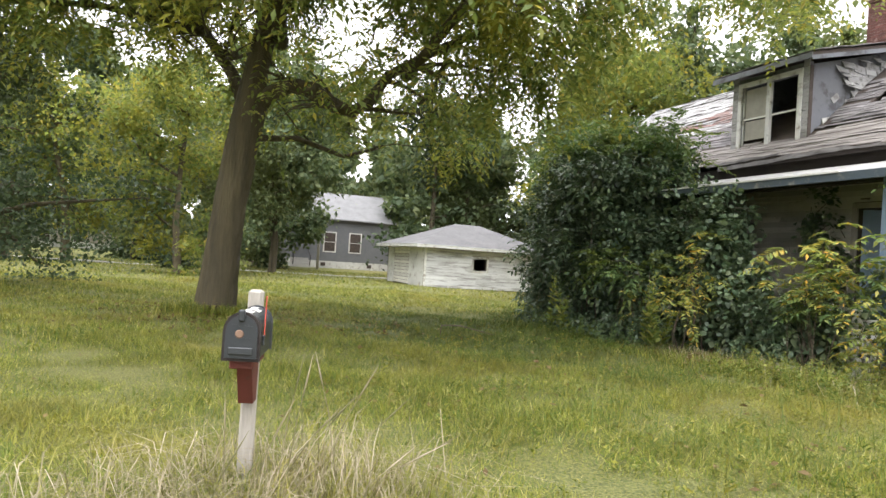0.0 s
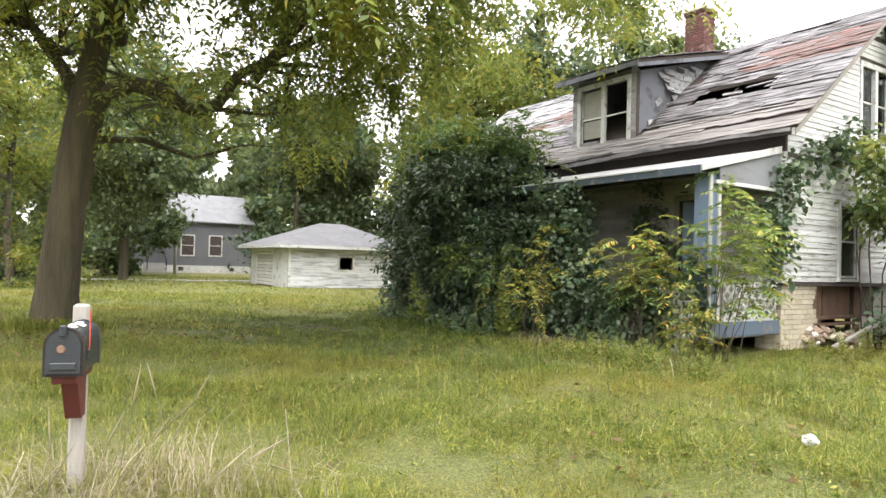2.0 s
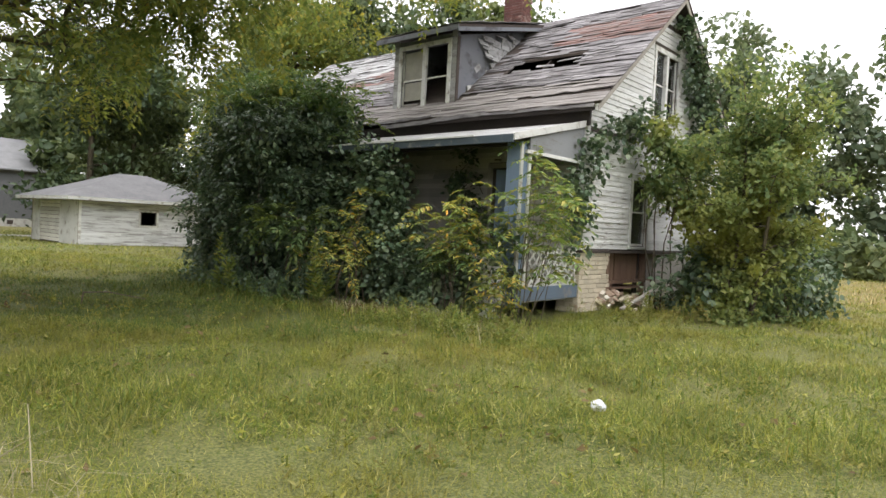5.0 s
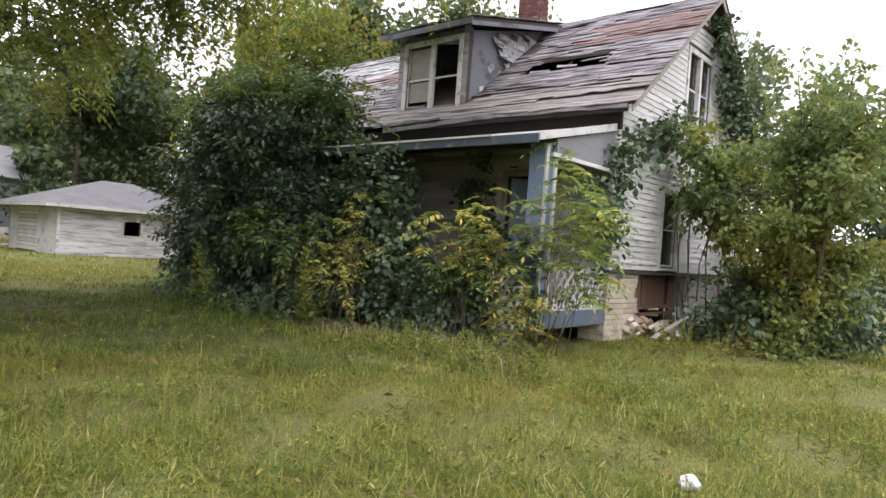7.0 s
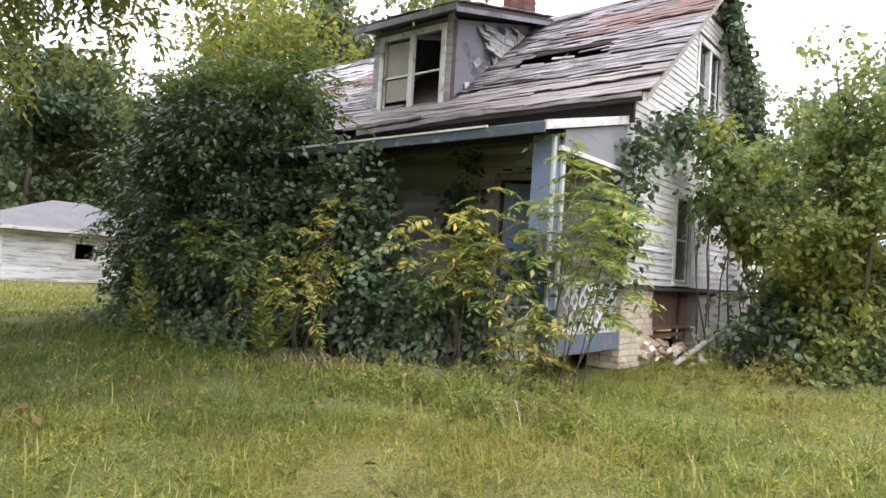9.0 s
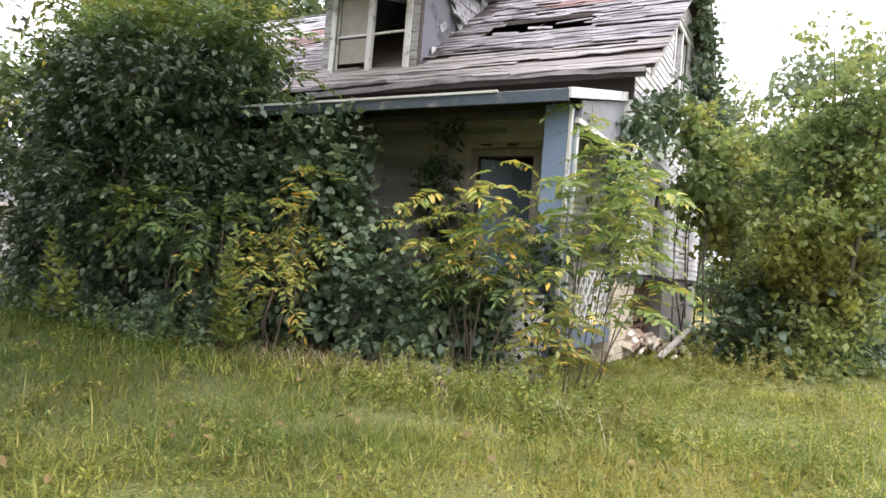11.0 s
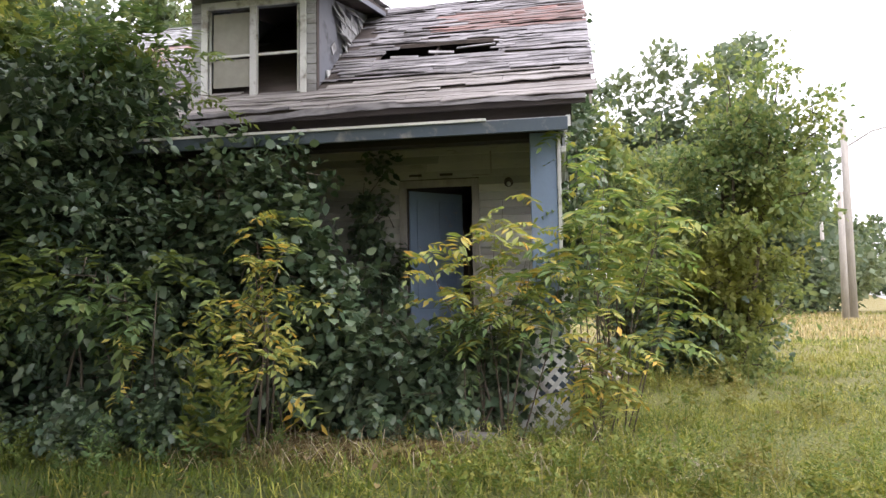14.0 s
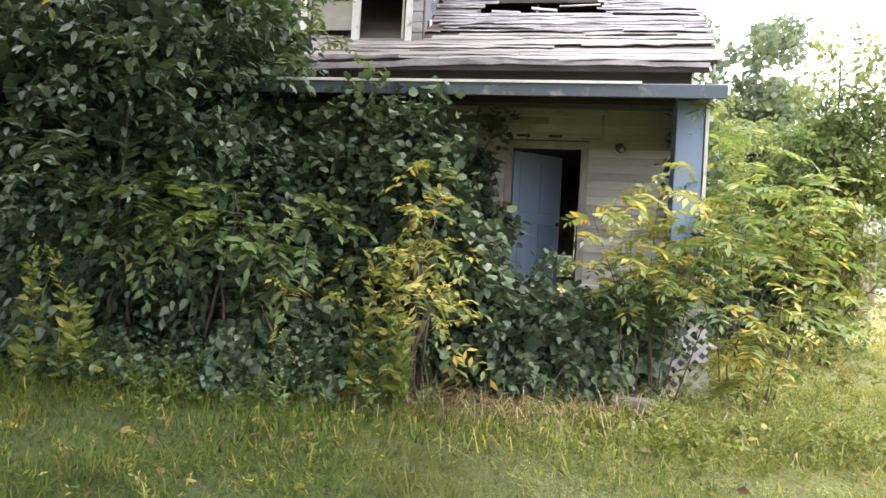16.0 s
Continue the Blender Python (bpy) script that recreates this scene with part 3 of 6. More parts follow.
def eave_strip(y0, y1, z0, z1, h, seed, label=""):
    """A warped strip of roof edge hanging along the eave."""
    r = random.Random(seed)
    bm, rows, n = bmesh.new(), [], 12
    for k in range(n + 1):
        y, z = y0 + (y1 - y0) * k / n, z0 + (z1 - z0) * k / n + r.uniform(-0.012, 0.012)
        x, hh = 13.27 + r.uniform(-0.012, 0.012), h * r.uniform(0.7, 1.15)
        rows.append([bm.verts.new(p) for p in ((x, y, z), (x + 0.025, y, z), (x + 0.025, y, z + hh), (x, y, z + hh))])
    for a, b in zip(rows, rows[1:]):
        for q in range(4):
            bm.faces.new((a[q], b[q], b[(q + 1) % 4], a[(q + 1) % 4]))
    bm.faces.new(rows[0])
    bm.faces.new(rows[-1][::-1])
    part("eave_strip", bm, SHINGLE, house, label)


eave_strip(6.7, 9.6, 4.27, 4.29, 0.07, 1)
eave_strip(9.5, 13.0, 4.3, 4.17, 0.11, 2, "sagging grey strip of roof edge")
eave_strip(11.2, 13.4, 4.38, 4.3, 0.06, 3)

# dormer
DX, D0, D1 = 13.9, 11.0, 13.22
dormer = part("dormer", prism(bmesh.new(), [(DX + 0.1, roof_z(DX + 0.1)), (16.9, roof_z(16.9)), (16.9, 7.36), (DX + 0.1, 6.55)], "y", D1 - 0.1, D1), TAR, house, "grey dormer stripped to tar paper with a tall double window")
part("side_wall", prism(bmesh.new(), [(DX + 0.1, roof_z(DX + 0.1)), (16.9, roof_z(16.9)), (16.9, 7.36), (DX + 0.1, 6.55)], "y", D0, D0 + 0.1), TAR, dormer, "tar-paper side wall with torn pale shingles")
DW = (11.27, 12.93, 4.7, 6.36)
for p, q, lo, hi in ((D0, DW[0], 4.55, 6.6), (DW[1], D1, 4.55, 6.6), (DW[0], DW[1], 4.55, DW[2]), (DW[0], DW[1], DW[3], 6.6)):
    part("front_wall", boxed(DX, DX + 0.1, p, q, lo, hi), TAR, dormer)
for p, q in ((D0 - 0.01, DW[0] - 0.11), (DW[1] + 0.11, D1 + 0.01)):
    z = 4.62
    while z < 6.5:
        part("shingle", boxed(DX - 0.022, DX - 0.002, p, q, z, z + 0.165, 0.004, Matrix.Translation((DX, 0, z)) @ Matrix.Rotation(radians(3.5), 4, "Y") @ Matrix.Translation((-DX, 0, -z))), PALE_SHINGLE, dormer)
        z += 0.17
dw = window("window", dormer, "y", DX, *DW, 2, False)
blind = plain("yellowed_blind", (0.26, 0.25, 0.21), (0.36, 0.345, 0.29), 1.0, 0.8)
part("pane", boxed(DX + 0.05, DX + 0.055, 12.17, 12.86, 5.55, 6.3), blind, dw, "dusty pane behind a yellowed blind")
part("blind", boxed(DX + 0.06, DX + 0.065, 12.17, 12.86, 5.02, 5.5), blind, dw, "torn yellowed blind")
prism(bm := bmesh.new(), [(13.48, 6.56), (17.15, 7.47), (17.15, 7.55), (13.48, 6.64)], "y", 10.62, 13.5)
droof = part("dormer_roof", bm, DARK_WOOD, dormer, "sagging dark dormer roof")
part("fascia", boxed(13.45, 13.478, 10.6, 13.52, 6.5, 6.63), TAR, dormer)
part("rake_fascia", prism(bmesh.new(), [(13.48, 6.46), (17.0, 7.33), (17.0, 7.43), (13.48, 6.56)], "y", 10.6, 10.625), TAR, dormer)
rng = random.Random(4)
for k in range(34):
    x, y0 = 13.5 + (k % 12) * 0.3, 10.58
    zz = 6.66 + (x - 13.48) * 0.248
    part("shingle", boxed(-0.2, 0.2, -0.02, 0.95, 0, 0.014, 0, Matrix.Translation((x + 0.17, y0 + (k // 12) * 0.97, zz + 0.05 + rng.uniform(0, 0.02))) @ Matrix.Rotation(radians(-13.9 + rng.uniform(-3, 3)), 4, "Y") @ Matrix.Rotation(radians(rng.uniform(-1.5, 1.5)), 4, "Z")), SHINGLE, dormer)
for row in range(10):  # curling pale shingles left on the side wall
    z = 5.98 + row * 0.13
    x = 15.1 - row * 0.1 + rng.uniform(-0.05, 0.12)
    first = True
    while x < EAVE_X + (z - 0.1 - EAVE_Z) / SLOPE + 0.1:
        w = rng.uniform(0.26, 0.46)
        if z + 0.14 < 6.58 + (x - 14) * 0.247:
            a = -rng.choice([28, 45, 60] if first else [3, 5, 8, 14])
            m = Matrix.Translation((x, D0 - 0.008, z + 0.13)) @ Matrix.Rotation(radians(rng.uniform(-6, 6)), 4, "Y") @ Matrix.Rotation(radians(a), 4, "X")
            part("shingle", boxed(0, w - 0.008, -0.012, 0, -0.19, 0, 0, m), PALE_SHINGLE, dormer)
            first = False
        x += w
for x, z, turn in ((15.05, 5.74, 8), (14.68, 5.72, -40)):
    part("shingle", boxed(0, 0.26, -0.012, 0, 0, 0.15, 0, Matrix.Translation((x, D0 - 0.01, z)) @ Matrix.Rotation(radians(turn), 4, "Y")), PALE_SHINGLE, dormer)
part("corner_strip", boxed(DX - 0.012, DX + 0.09, D0 - 0.026, D0 - 0.004, 4.75, 6.5), DARK_WOOD, dormer)
part("shingle", boxed(0, 0.3, -0.02, 0, 0, 0.17, 0, Matrix.Translation((14.35, D0 - 0.03, 5.16)) @ Matrix.Rotation(radians(-15), 4, "Y")), WHITE_TRIM, dormer)

# chimney
CX0, CX1, CY0, CY1 = 17.6, 18.15, 11.75, 12.4
chimney = part("chimney", boxed(CX0 + 0.015, CX1 - 0.015, CY0 + 0.015, CY1 - 0.015, 7.0, 9.15), MORTAR, house, "dark red brick chimney with a pale cap")
for k in range(19):
    z = 7.6 + k * 0.08
    off = 0.11 * (k % 2)
    for j in range(5):
        y0, y1 = max(CY0, CY0 - off + j * 0.22), min(CY1, CY0 - off + j * 0.22 + 0.21)
        if y1 - y0 > 0.05:
            part("brick", boxed(CX0, CX0 + 0.09, y0, y1, z, z + 0.07), RED_BRICK, chimney)
        x0, x1 = max(CX0 + 0.1, CX0 + 0.1 - off + j * 0.2), min(CX1, CX0 + 0.1 - off + j * 0.2 + 0.19)
        if x1 - x0 > 0.05:
            part("brick", boxed(x0, x1, CY0, CY0 + 0.09, z, z + 0.07), RED_BRICK, chimney)
for grow, z in ((0.035, 9.12), (0.07, 9.21)):
    part("cap", boxed(CX0 - grow, CX1 + grow, CY0 - grow, CY1 + grow, z, z + 0.088, 0.012), RED_BRICK if z < 9.2 else CREAM_BRICK, chimney)

# door
ddoor = thing("door", "faded blue front door standing half open", "door", (FX + 0.1, DOOR[1], DOOR[2]))
leaf = bmesh.new()
m = Matrix.Translation((FX + 0.1, DOOR[1] - 0.02, 0)) @ Matrix.Rotation(radians(40), 4, "Z")
box(leaf, 0, 0.045, -0.96, 0, DOOR[2] + 0.01, DOOR[3] - 0.02, 0.004, m)
part("leaf", leaf, BLUE_PAINT, ddoor)
for z0, z1 in ((1.25, 2.0), (2.15, 2.95)):
    for y0, y1 in ((-0.84, -0.52), (-0.44, -0.12)):
        part("panel", boxed(-0.012, 0.0, y0, y1, z0, z1, 0.005, m), BLUE_PAINT, ddoor)
part("knob", tube(bmesh.new(), [m @ Vector((0, -0.88, 2.0)), m @ Vector((-0.05, -0.88, 2.0)), m @ Vector((-0.075, -0.88, 2.0))], [0.012, 0.03, 0.02], 10), DARK_WOOD, ddoor)
for y0, y1, lo, hi in ((DOOR[0] - 0.11, DOOR[0], DOOR[2], DOOR[3]), (DOOR[1], DOOR[1] + 0.11, DOOR[2], DOOR[3]), (DOOR[0] - 0.11, DOOR[1] + 0.11, DOOR[3], DOOR[3] + 0.11)):
    part("door_casing", boxed(FX - 0.06, FX, y0, y1, lo, hi, 0.004), GREY_WOOD, house)
part("threshold", boxed(FX - 0.12, FX + 0.15, DOOR[0], DOOR[1], DOOR[2] - 0.08, DOOR[2]), GREY_WOOD, house)

curtain = part("curtain", boxed(BX - 0.2, BX - 0.185, 8.17, 8.6, 1.6, 2.58), WHITE_TRIM, house, "grey-white curtain at the back window")
part("meeting_rail", boxed(BX - 0.14, BX - 0.09, 8.14, 8.72, 0.96, 1.02), DARK_WOOD, house)
# dark plates on the boards stand for the unlit depth of two holes
for y0 in (8.7, 9.18):
    part("siding_hole", boxed(FX - 0.03, FX - 0.014, y0, y0 + 0.2, 3.255, 3.31), DARK_WOOD, house, "dark hole in the siding above the door")
part("conduit", boxed(FX - 0.045, FX - 0.025, 8.1, 8.125, 3.25, 3.62), GREY_WOOD, house)
part("conduit", boxed(FX - 0.045, FX - 0.025, 8.125, 8.4, 3.25, 3.272), GREY_WOOD, house)
wall_lamp = thing("wall_lamp", "small black wall lamp beside the door", "lamp", (FX - 0.03, 7.86, 3.15))
part("base_plate", tube(bmesh.new(), [(FX - 0.02, 7.86, 3.15), (FX - 0.05, 7.86, 3.15)], [0.06, 0.05], 10), DARK_WOOD, wall_lamp)
part("shade", tube(bmesh.new(), [(FX - 0.05, 7.86, 3.16), (FX - 0.1, 7.85, 3.15), (FX - 0.16, 7.84, 3.1)], [0.03, 0.05, 0.07], 10), DARK_WOOD, wall_lamp)
part("bulb", tube(bmesh.new(), [(FX - 0.14, 7.845, 3.12), (FX - 0.17, 7.84, 3.08), (FX - 0.2, 7.835, 3.05)], [0.02, 0.035, 0.012], 8), WHITE_TRIM, wall_lamp)

# worn boards of the porch end, the shade under the rake mixed into their grey
END_SHADED = worn("worn_shaded_boards", (0.26, 0.268, 0.275), (0.2, 0.19, 0.18), 0.6, 2.0, (1, 1, 5))

# porch
porch = thing("porch", "sagging front porch with blue-grey trim swallowed by vines", "porch", (11.0, GY, 0))
PZ0, PZ1 = 3.36, 3.97
part("porch_roof", prism(bmesh.new(), [(11.02, PZ0), (FX, PZ1), (FX, PZ1 + 0.06), (11.02, PZ0 + 0.06)], "y", GY + 0.02, 14.6), PALE_SHINGLE, porch, "low pale porch roof")
part("fascia", boxed(10.98, 11.018, GY + 0.0, 14.62, 3.26, 3.405, 0.004), SLATE_PAINT, porch, "blue-grey fascia board")
part("drip_edge", boxed(10.955, 10.978, 7.9, 14.6, 3.4, 3.43), WHITE_TRIM, porch, "bent white drip edge")
part("rake", prism(bmesh.new(), [(11.0, PZ0 - 0.06), (FX - 0.04, PZ1 - 0.06), (FX - 0.04, PZ1 + 0.075), (11.0, PZ0 + 0.065)], "y", GY - 0.03, GY + 0.018), WHITE_TRIM, porch)
# beam and porch ceiling are near-black: the porch's shade is in their colour
part("beam", boxed(11.47, 11.67, 7.45, 14.5, 3.29, 3.41), NEAR_BLACK, porch)
part("end_tie", boxed(11.5, FX - 0.05, GY + 0.02, GY + 0.08, 3.12, 3.19, 0.004), WHITE_TRIM, porch)
part("porch_ceiling", prism(bmesh.new(), [(11.05, 3.32), (FX - 0.11, 3.86), (FX - 0.11, 3.88), (11.05, 3.34)], "y", GY + 0.05, 14.5), NEAR_BLACK, porch)
part("end_panel", prism(bmesh.new(), [(11.6, 3.19), (FX - 0.05, 3.19), (FX - 0.05, PZ1 - 0.07), (11.6, 3.42)], "y", GY + 0.03, GY + 0.06), END_SHADED, porch)
part("post", boxed(11.42, 11.72, 7.13, 7.44, 0.2, 3.34, 0.008), BLUE_PAINT, porch, "square post with faded blue paint")
part("post_trim", boxed(11.4, 11.48, 7.085, 7.126, 0.5, 3.3, 0.004), WHITE_TRIM, porch)
part("post_trim", boxed(11.66, 11.74, 7.085, 7.126, 0.5, 3.3, 0.004), WHITE_TRIM, porch)
part("porch_floor", boxed(11.1, FX, GY + 0.3, 14.5, 0.25, 0.33), GREY_WOOD, porch)
part("rim_beam", boxed(11.3, FX - 0.05, GY, GY + 0.045, 0.33, 0.6, 0.004), RIM_PAINT, porch, "faded blue rim beam")
part("rim_beam", boxed(11.06, 11.1, GY + 0.05, 14.5, 0.33, 0.6, 0.004), SLATE_PAINT, porch)


def lattice(parent, m, w, h, mat, step=0.135, sw=0.036, t=0.008, label=""):
    """Diagonal slats clipped to a panel w wide and h high, in the plane of m's x and z."""
    lat = part("lattice", boxed(0, w, -t * 2.6, t * 2.6, -0.03, 0.0, 0, m), mat, parent, label)
    part("lattice_rail", boxed(0, w, -t * 2.6, t * 2.6, h, h + 0.03, 0, m), mat, lat)
    for sgn, yo in ((1, -t), (-1, t)):
        c = -h if sgn > 0 else 0
        while c < (w if sgn > 0 else w + h):
            if sgn > 0:
                s0, s1 = max(0, -c), min(h, w - c)
                p, q = (c + s0, s0), (c + s1, s1)
            else:
                s0, s1 = max(0, c - w), min(h, c)
                p, q = (c - s0, s0), (c - s1, s1)
            if s1 - s0 > 0.04:
                a, b = Vector((p[0], yo, p[1])), Vector((q[0], yo, q[1]))
                d = (b - a)
                mm = m @ Matrix.Translation(a) @ Matrix.Rotation(-math.atan2(d.z, d.x), 4, "Y")
                part("slat", boxed(0, d.length, -t, t, -sw / 2, sw / 2, 0, mm), mat, lat)
            c += step
    return lat


lattice(porch, Matrix.Translation((11.75, GY + 0.04, 0.63)), 1.75, 0.68, WHITE_TRIM, 0.235, 0.055, label="white diagonal lattice railing")
turn_y = Matrix.Rotation(radians(90), 4, "Z")
lattice(porch, Matrix.Translation((10.93, 7.05, 0.02)) @ pose(0, 0, 0, 4, 4, 90), 0.4, 0.95, WHITE_TRIM, 0.15, 0.045, label="broken white lattice panel")
lattice(porch, Matrix.Translation((11.0, 7.47, -0.02)) @ pose(0, 0, 0, -3, -7, 90), 0.58, 1.12, WHITE_TRIM, 0.16, 0.045, label="broken white lattice panel")
lattice(porch, Matrix.Translation((11.03, 9.6, 0.05)) @ turn_y, 5.2, 1.05, GREY_WOOD, 0.17, 0.045, label="grey weathered lattice railing")

# foundation
found = part("foundation", boxed(FX + 0.03, 14.9, GY + 0.08, GY + 0.5, -0.2, 1.3), MORTAR, house, "cream-painted brick foundation broken open")
part("foundation_wall", boxed(17.45, BX, GY + 0.03, GY + 0.3, -0.2, 1.3), MORTAR, house)
rng = random.Random(8)
for k in range(13):
    z = 0.0 + k * 0.1
    off = 0.11 * (k % 2)
    end = 14.9 + rng.uniform(-0.12, 0.12) + (0.25 if k < 4 else 0)
    x = FX - 0.01
    while x < end:
        w = min(0.22 - (off if x < FX else 0), end - x)
        if w > 0.05:
            d = rng.uniform(-0.006, 0.006)
            part("brick", boxed(x, x + w - 0.008, GY - 0.01 + d, GY + 0.1, z, z + 0.092, 0.006), CREAM_BRICK, found)
        x += 0.22 - (off if x < FX else 0)
    for j in range(2):
        part("brick", boxed(FX - 0.012, FX + 0.09, GY + 0.1 + j * 0.22, GY + 0.312 + j * 0.22, z, z + 0.092, 0.006), CREAM_BRICK, found)
part("sill_beam", boxed(FX - 0.05, 18.6, GY - 0.06, GY + 0.15, 1.27, 1.33, 0.006), DARK_WOOD, house, "black rotten sill beam")
for x0, x1, yd, mat in ((14.95, 15.12, 0.25, DARK_WOOD), (15.15, 15.3, 0.18, BROWN_WOOD), (15.36, 15.5, 0.2, BROWN_WOOD), (15.6, 16.75, 0.22, BROWN_WOOD), (16.8, 17.0, 0.3, DARK_WOOD), (17.05, 17.4, 0.26, BROWN_WOOD)):
    part("cellar_board", boxed(x0, x1, GY + yd, GY + yd + 0.04, 0.62 if mat == BROWN_WOOD and x1 > 15.55 and x1 < 16.8 else 0.1, 1.28, 0.004), mat, house, "brown board in the broken cellar wall")
part("cellar_shelf", boxed(15.3, 16.9, GY + 0.1, GY + 0.45, 0.42, 0.47), BROWN_WOOD, house)
part("cellar_back", boxed(14.8, 17.5, GY + 0.9, GY + 0.95, -0.1, 1.27), DARK_WOOD, house)


# plastic chair on the porch
def plastic_chair(at, turn):
    c = thing("plastic_chair", "dirty white plastic armchair on the overgrown porch", "chair", at)
    M = Matrix.Translation(at) @ Matrix.Rotation(radians(turn), 4, "Z")
    P = plain("white_plastic", (0.62, 0.62, 0.6), (0.72, 0.72, 0.7), 6, 0.45, 0, (1, 1, 1), 0.05)
    part("seat", boxed(-0.24, 0.24, -0.22, 0.24, 0.38, 0.41, 0.012, M), P, c)
    part("backrest", boxed(-0.25, 0.25, 0.0, 0.025, 0.0, 0.45, 0.01, M @ Matrix.Translation((0, 0.23, 0.39)) @ Matrix.Rotation(radians(-12), 4, "X")), P, c)
    for x in (-0.27, 0.27):
        for y in (-0.22, 0.23):
            part("leg", tube(bmesh.new(), [M @ Vector((x * 1.06, y * 1.05, 0.0)), M @ Vector((x, y, 0.4)), M @ Vector((x, y * 0.95, 0.62))], [0.025, 0.028, 0.022], 8), P, c)
        part("armrest", boxed(x - 0.03, x + 0.03, -0.26, 0.26, 0.62, 0.645, 0.01, M), P, c)


plastic_chair((11.95, 8.15, 0.33), 70)

# ---- garage ----
garage = thing("garage", "small white garage with flaking clapboard and a grey hip roof", "garage", (13.2, 33.5, 0))
GX0, GX1, GY0, GY1, GH = 13.25, 19.8, 33.5, 40.0, 2.12
for nm, args in (("wall", (GX0, GX1, GY0, GY0 + 0.12)), ("wall", (GX0, GX1, GY1 - 0.12, GY1)), ("wall", (GX1 - 0.12, GX1, GY0 + 0.12, GY1 - 0.12))):
    bm = bmesh.new()
    if args[2] == GY0:
        for a, b, lo, hi in ((GX0, 16.15, 0, GH), (16.95, GX1, 0, GH), (16.15, 16.95, 0, 1.04), (16.15, 16.95, 1.7, GH)):
            box(bm, a, b, GY0, GY0 + 0.12, lo, hi)
    else:
        box(bm, *args, 0, GH)
    bmesh.ops.remove_doubles(bm, verts=bm.verts[:], dist=0.0005)
    gw = part(nm, bm, GREY_WOOD, garage)
    if args[2] == GY0:
        gfront = gw
part("front_panel", boxed(GX0, GX0 + 0.12, GY0 + 0.12, 36.0, 0, GH), WHITE_TRIM, garage, "white boarded front beside the door")
part("front_post", boxed(GX0, GX0 + 0.12, 38.9, GY1 - 0.12, 0, GH), WHITE_TRIM, garage)
gdoor = part("garage_door", boxed(GX0 + 0.06, GX0 + 0.1, 36.0, 38.9, 0, GH), DARK_WOOD, garage, "slatted pale garage door")
for k in range(11):
    part("slat", boxed(GX0 + 0.03, GX0 + 0.06, 36.05, 38.85, 0.05 + k * 0.19, 0.22 + k * 0.19, 0.006), PORCH_SIDING, gdoor)
rng = random.Random(3)
z = 0.02
while z < GH - 0.1:
    for a, b in ([(GX0 + 0.1, GX1 - 0.1)] if z > 1.75 or z < 0.9 else [(GX0 + 0.1, 16.05), (17.05, GX1 - 0.1)]):
        cut = [a]
        while b - cut[-1] > 2.4:
            cut.append(cut[-1] + rng.uniform(1.0, 2.2))
        for c, d in zip(cut, cut[1:] + [b]):
            part("clapboard", prism(bmesh.new(), [(GY0, z), (GY0 - rng.uniform(0.012, 0.022), z), (GY0 - 0.004, z + 0.125), (GY0, z + 0.125)], "x", c, d - 0.004), GARAGE_SIDING, gfront)
    z += 0.115
part("corner_board", boxed(GX0 - 0.02, GX0 + 0.1, GY0 - 0.026, GY0, 0, GH), WHITE_TRIM, garage)
part("corner_board", boxed(GX1 - 0.1, GX1 + 0.02, GY0 - 0.026, GY0, 0, GH), WHITE_TRIM, garage)
for a, b, lo, hi in ((16.05, 16.15, 0.94, 1.8), (16.95, 17.05, 0.94, 1.8), (16.15, 16.95, 0.94, 1.04), (16.15, 16.95, 1.7, 1.8)):
    part("window_casing", boxed(a, b, GY0 - 0.035, GY0, lo, hi), WHITE_TRIM, garage)
EX0, EX1, EY0, EY1 = 12.6, 20.85, 33.05, 40.6
bm = bmesh.new()
ring = [bm.verts.new(p) for p in ((EX0, EY0, 2.3), (EX1, EY0, 2.3), (EX1, EY1, 2.3), (EX0, EY1, 2.3))]
r0, r1 = bm.verts.new((16.3, 36.8, 3.72)), bm.verts.new((17.9, 36.8, 3.72))
for f in ((ring[0], ring[1], r1, r0), (ring[1], ring[2], r1), (ring[2], ring[3], r0, r1), (ring[3], ring[0], r0), tuple(ring[::-1])):
    bm.faces.new(f)
part("roof", bm, plain("grey_asphalt_roof", (0.1, 0.1, 0.103), (0.18, 0.178, 0.18), 1.2, 0.95, 0, (1, 1, 1), 0.4), garage, "grey asphalt hip roof")
for args in ((EX0, EX1, EY0, EY0 + 0.03), (EX0, EX0 + 0.03, EY0 + 0.03, EY1), (EX1 - 0.03, EX1, EY0 + 0.03, EY1), (EX0, EX1, EY1 - 0.03, EY1)):
    part("fascia", boxed(*args, 2.14, 2.296), WHITE_TRIM, garage)
part("ceiling", boxed(EX0 + 0.04, EX1 - 0.04, EY0 + 0.04, EY1 - 0.04, 2.125, 2.135), GREY_WOOD, garage)


# ---- mailbox ----
mailbox = thing("mailbox", "dark dented metal mailbox on a weathered post with red braces", "mailbox", (1.12, 3.58, 0))
MB = Matrix.Translation((1.1, 3.5, 0)) @ Matrix.Rotation(radians(-15), 4, "Z") @ Matrix.Diagonal((0.9, 0.92, 0.97, 1))
STEEL = worn("dull_dark_steel", (0.035, 0.04, 0.047), (0.09, 0.1, 0.105), 0.62, 9, rough=0.38, dirty=0.15)
RED_PAINT = worn("worn_red_paint", (0.17, 0.03, 0.022), (0.08, 0.04, 0.03), 0.62, 8, rough=0.7, dirty=0.3)
FLAG_RED = plain("red_flag_paint", (0.5, 0.06, 0.04), (0.6, 0.1, 0.07), 8, 0.5)
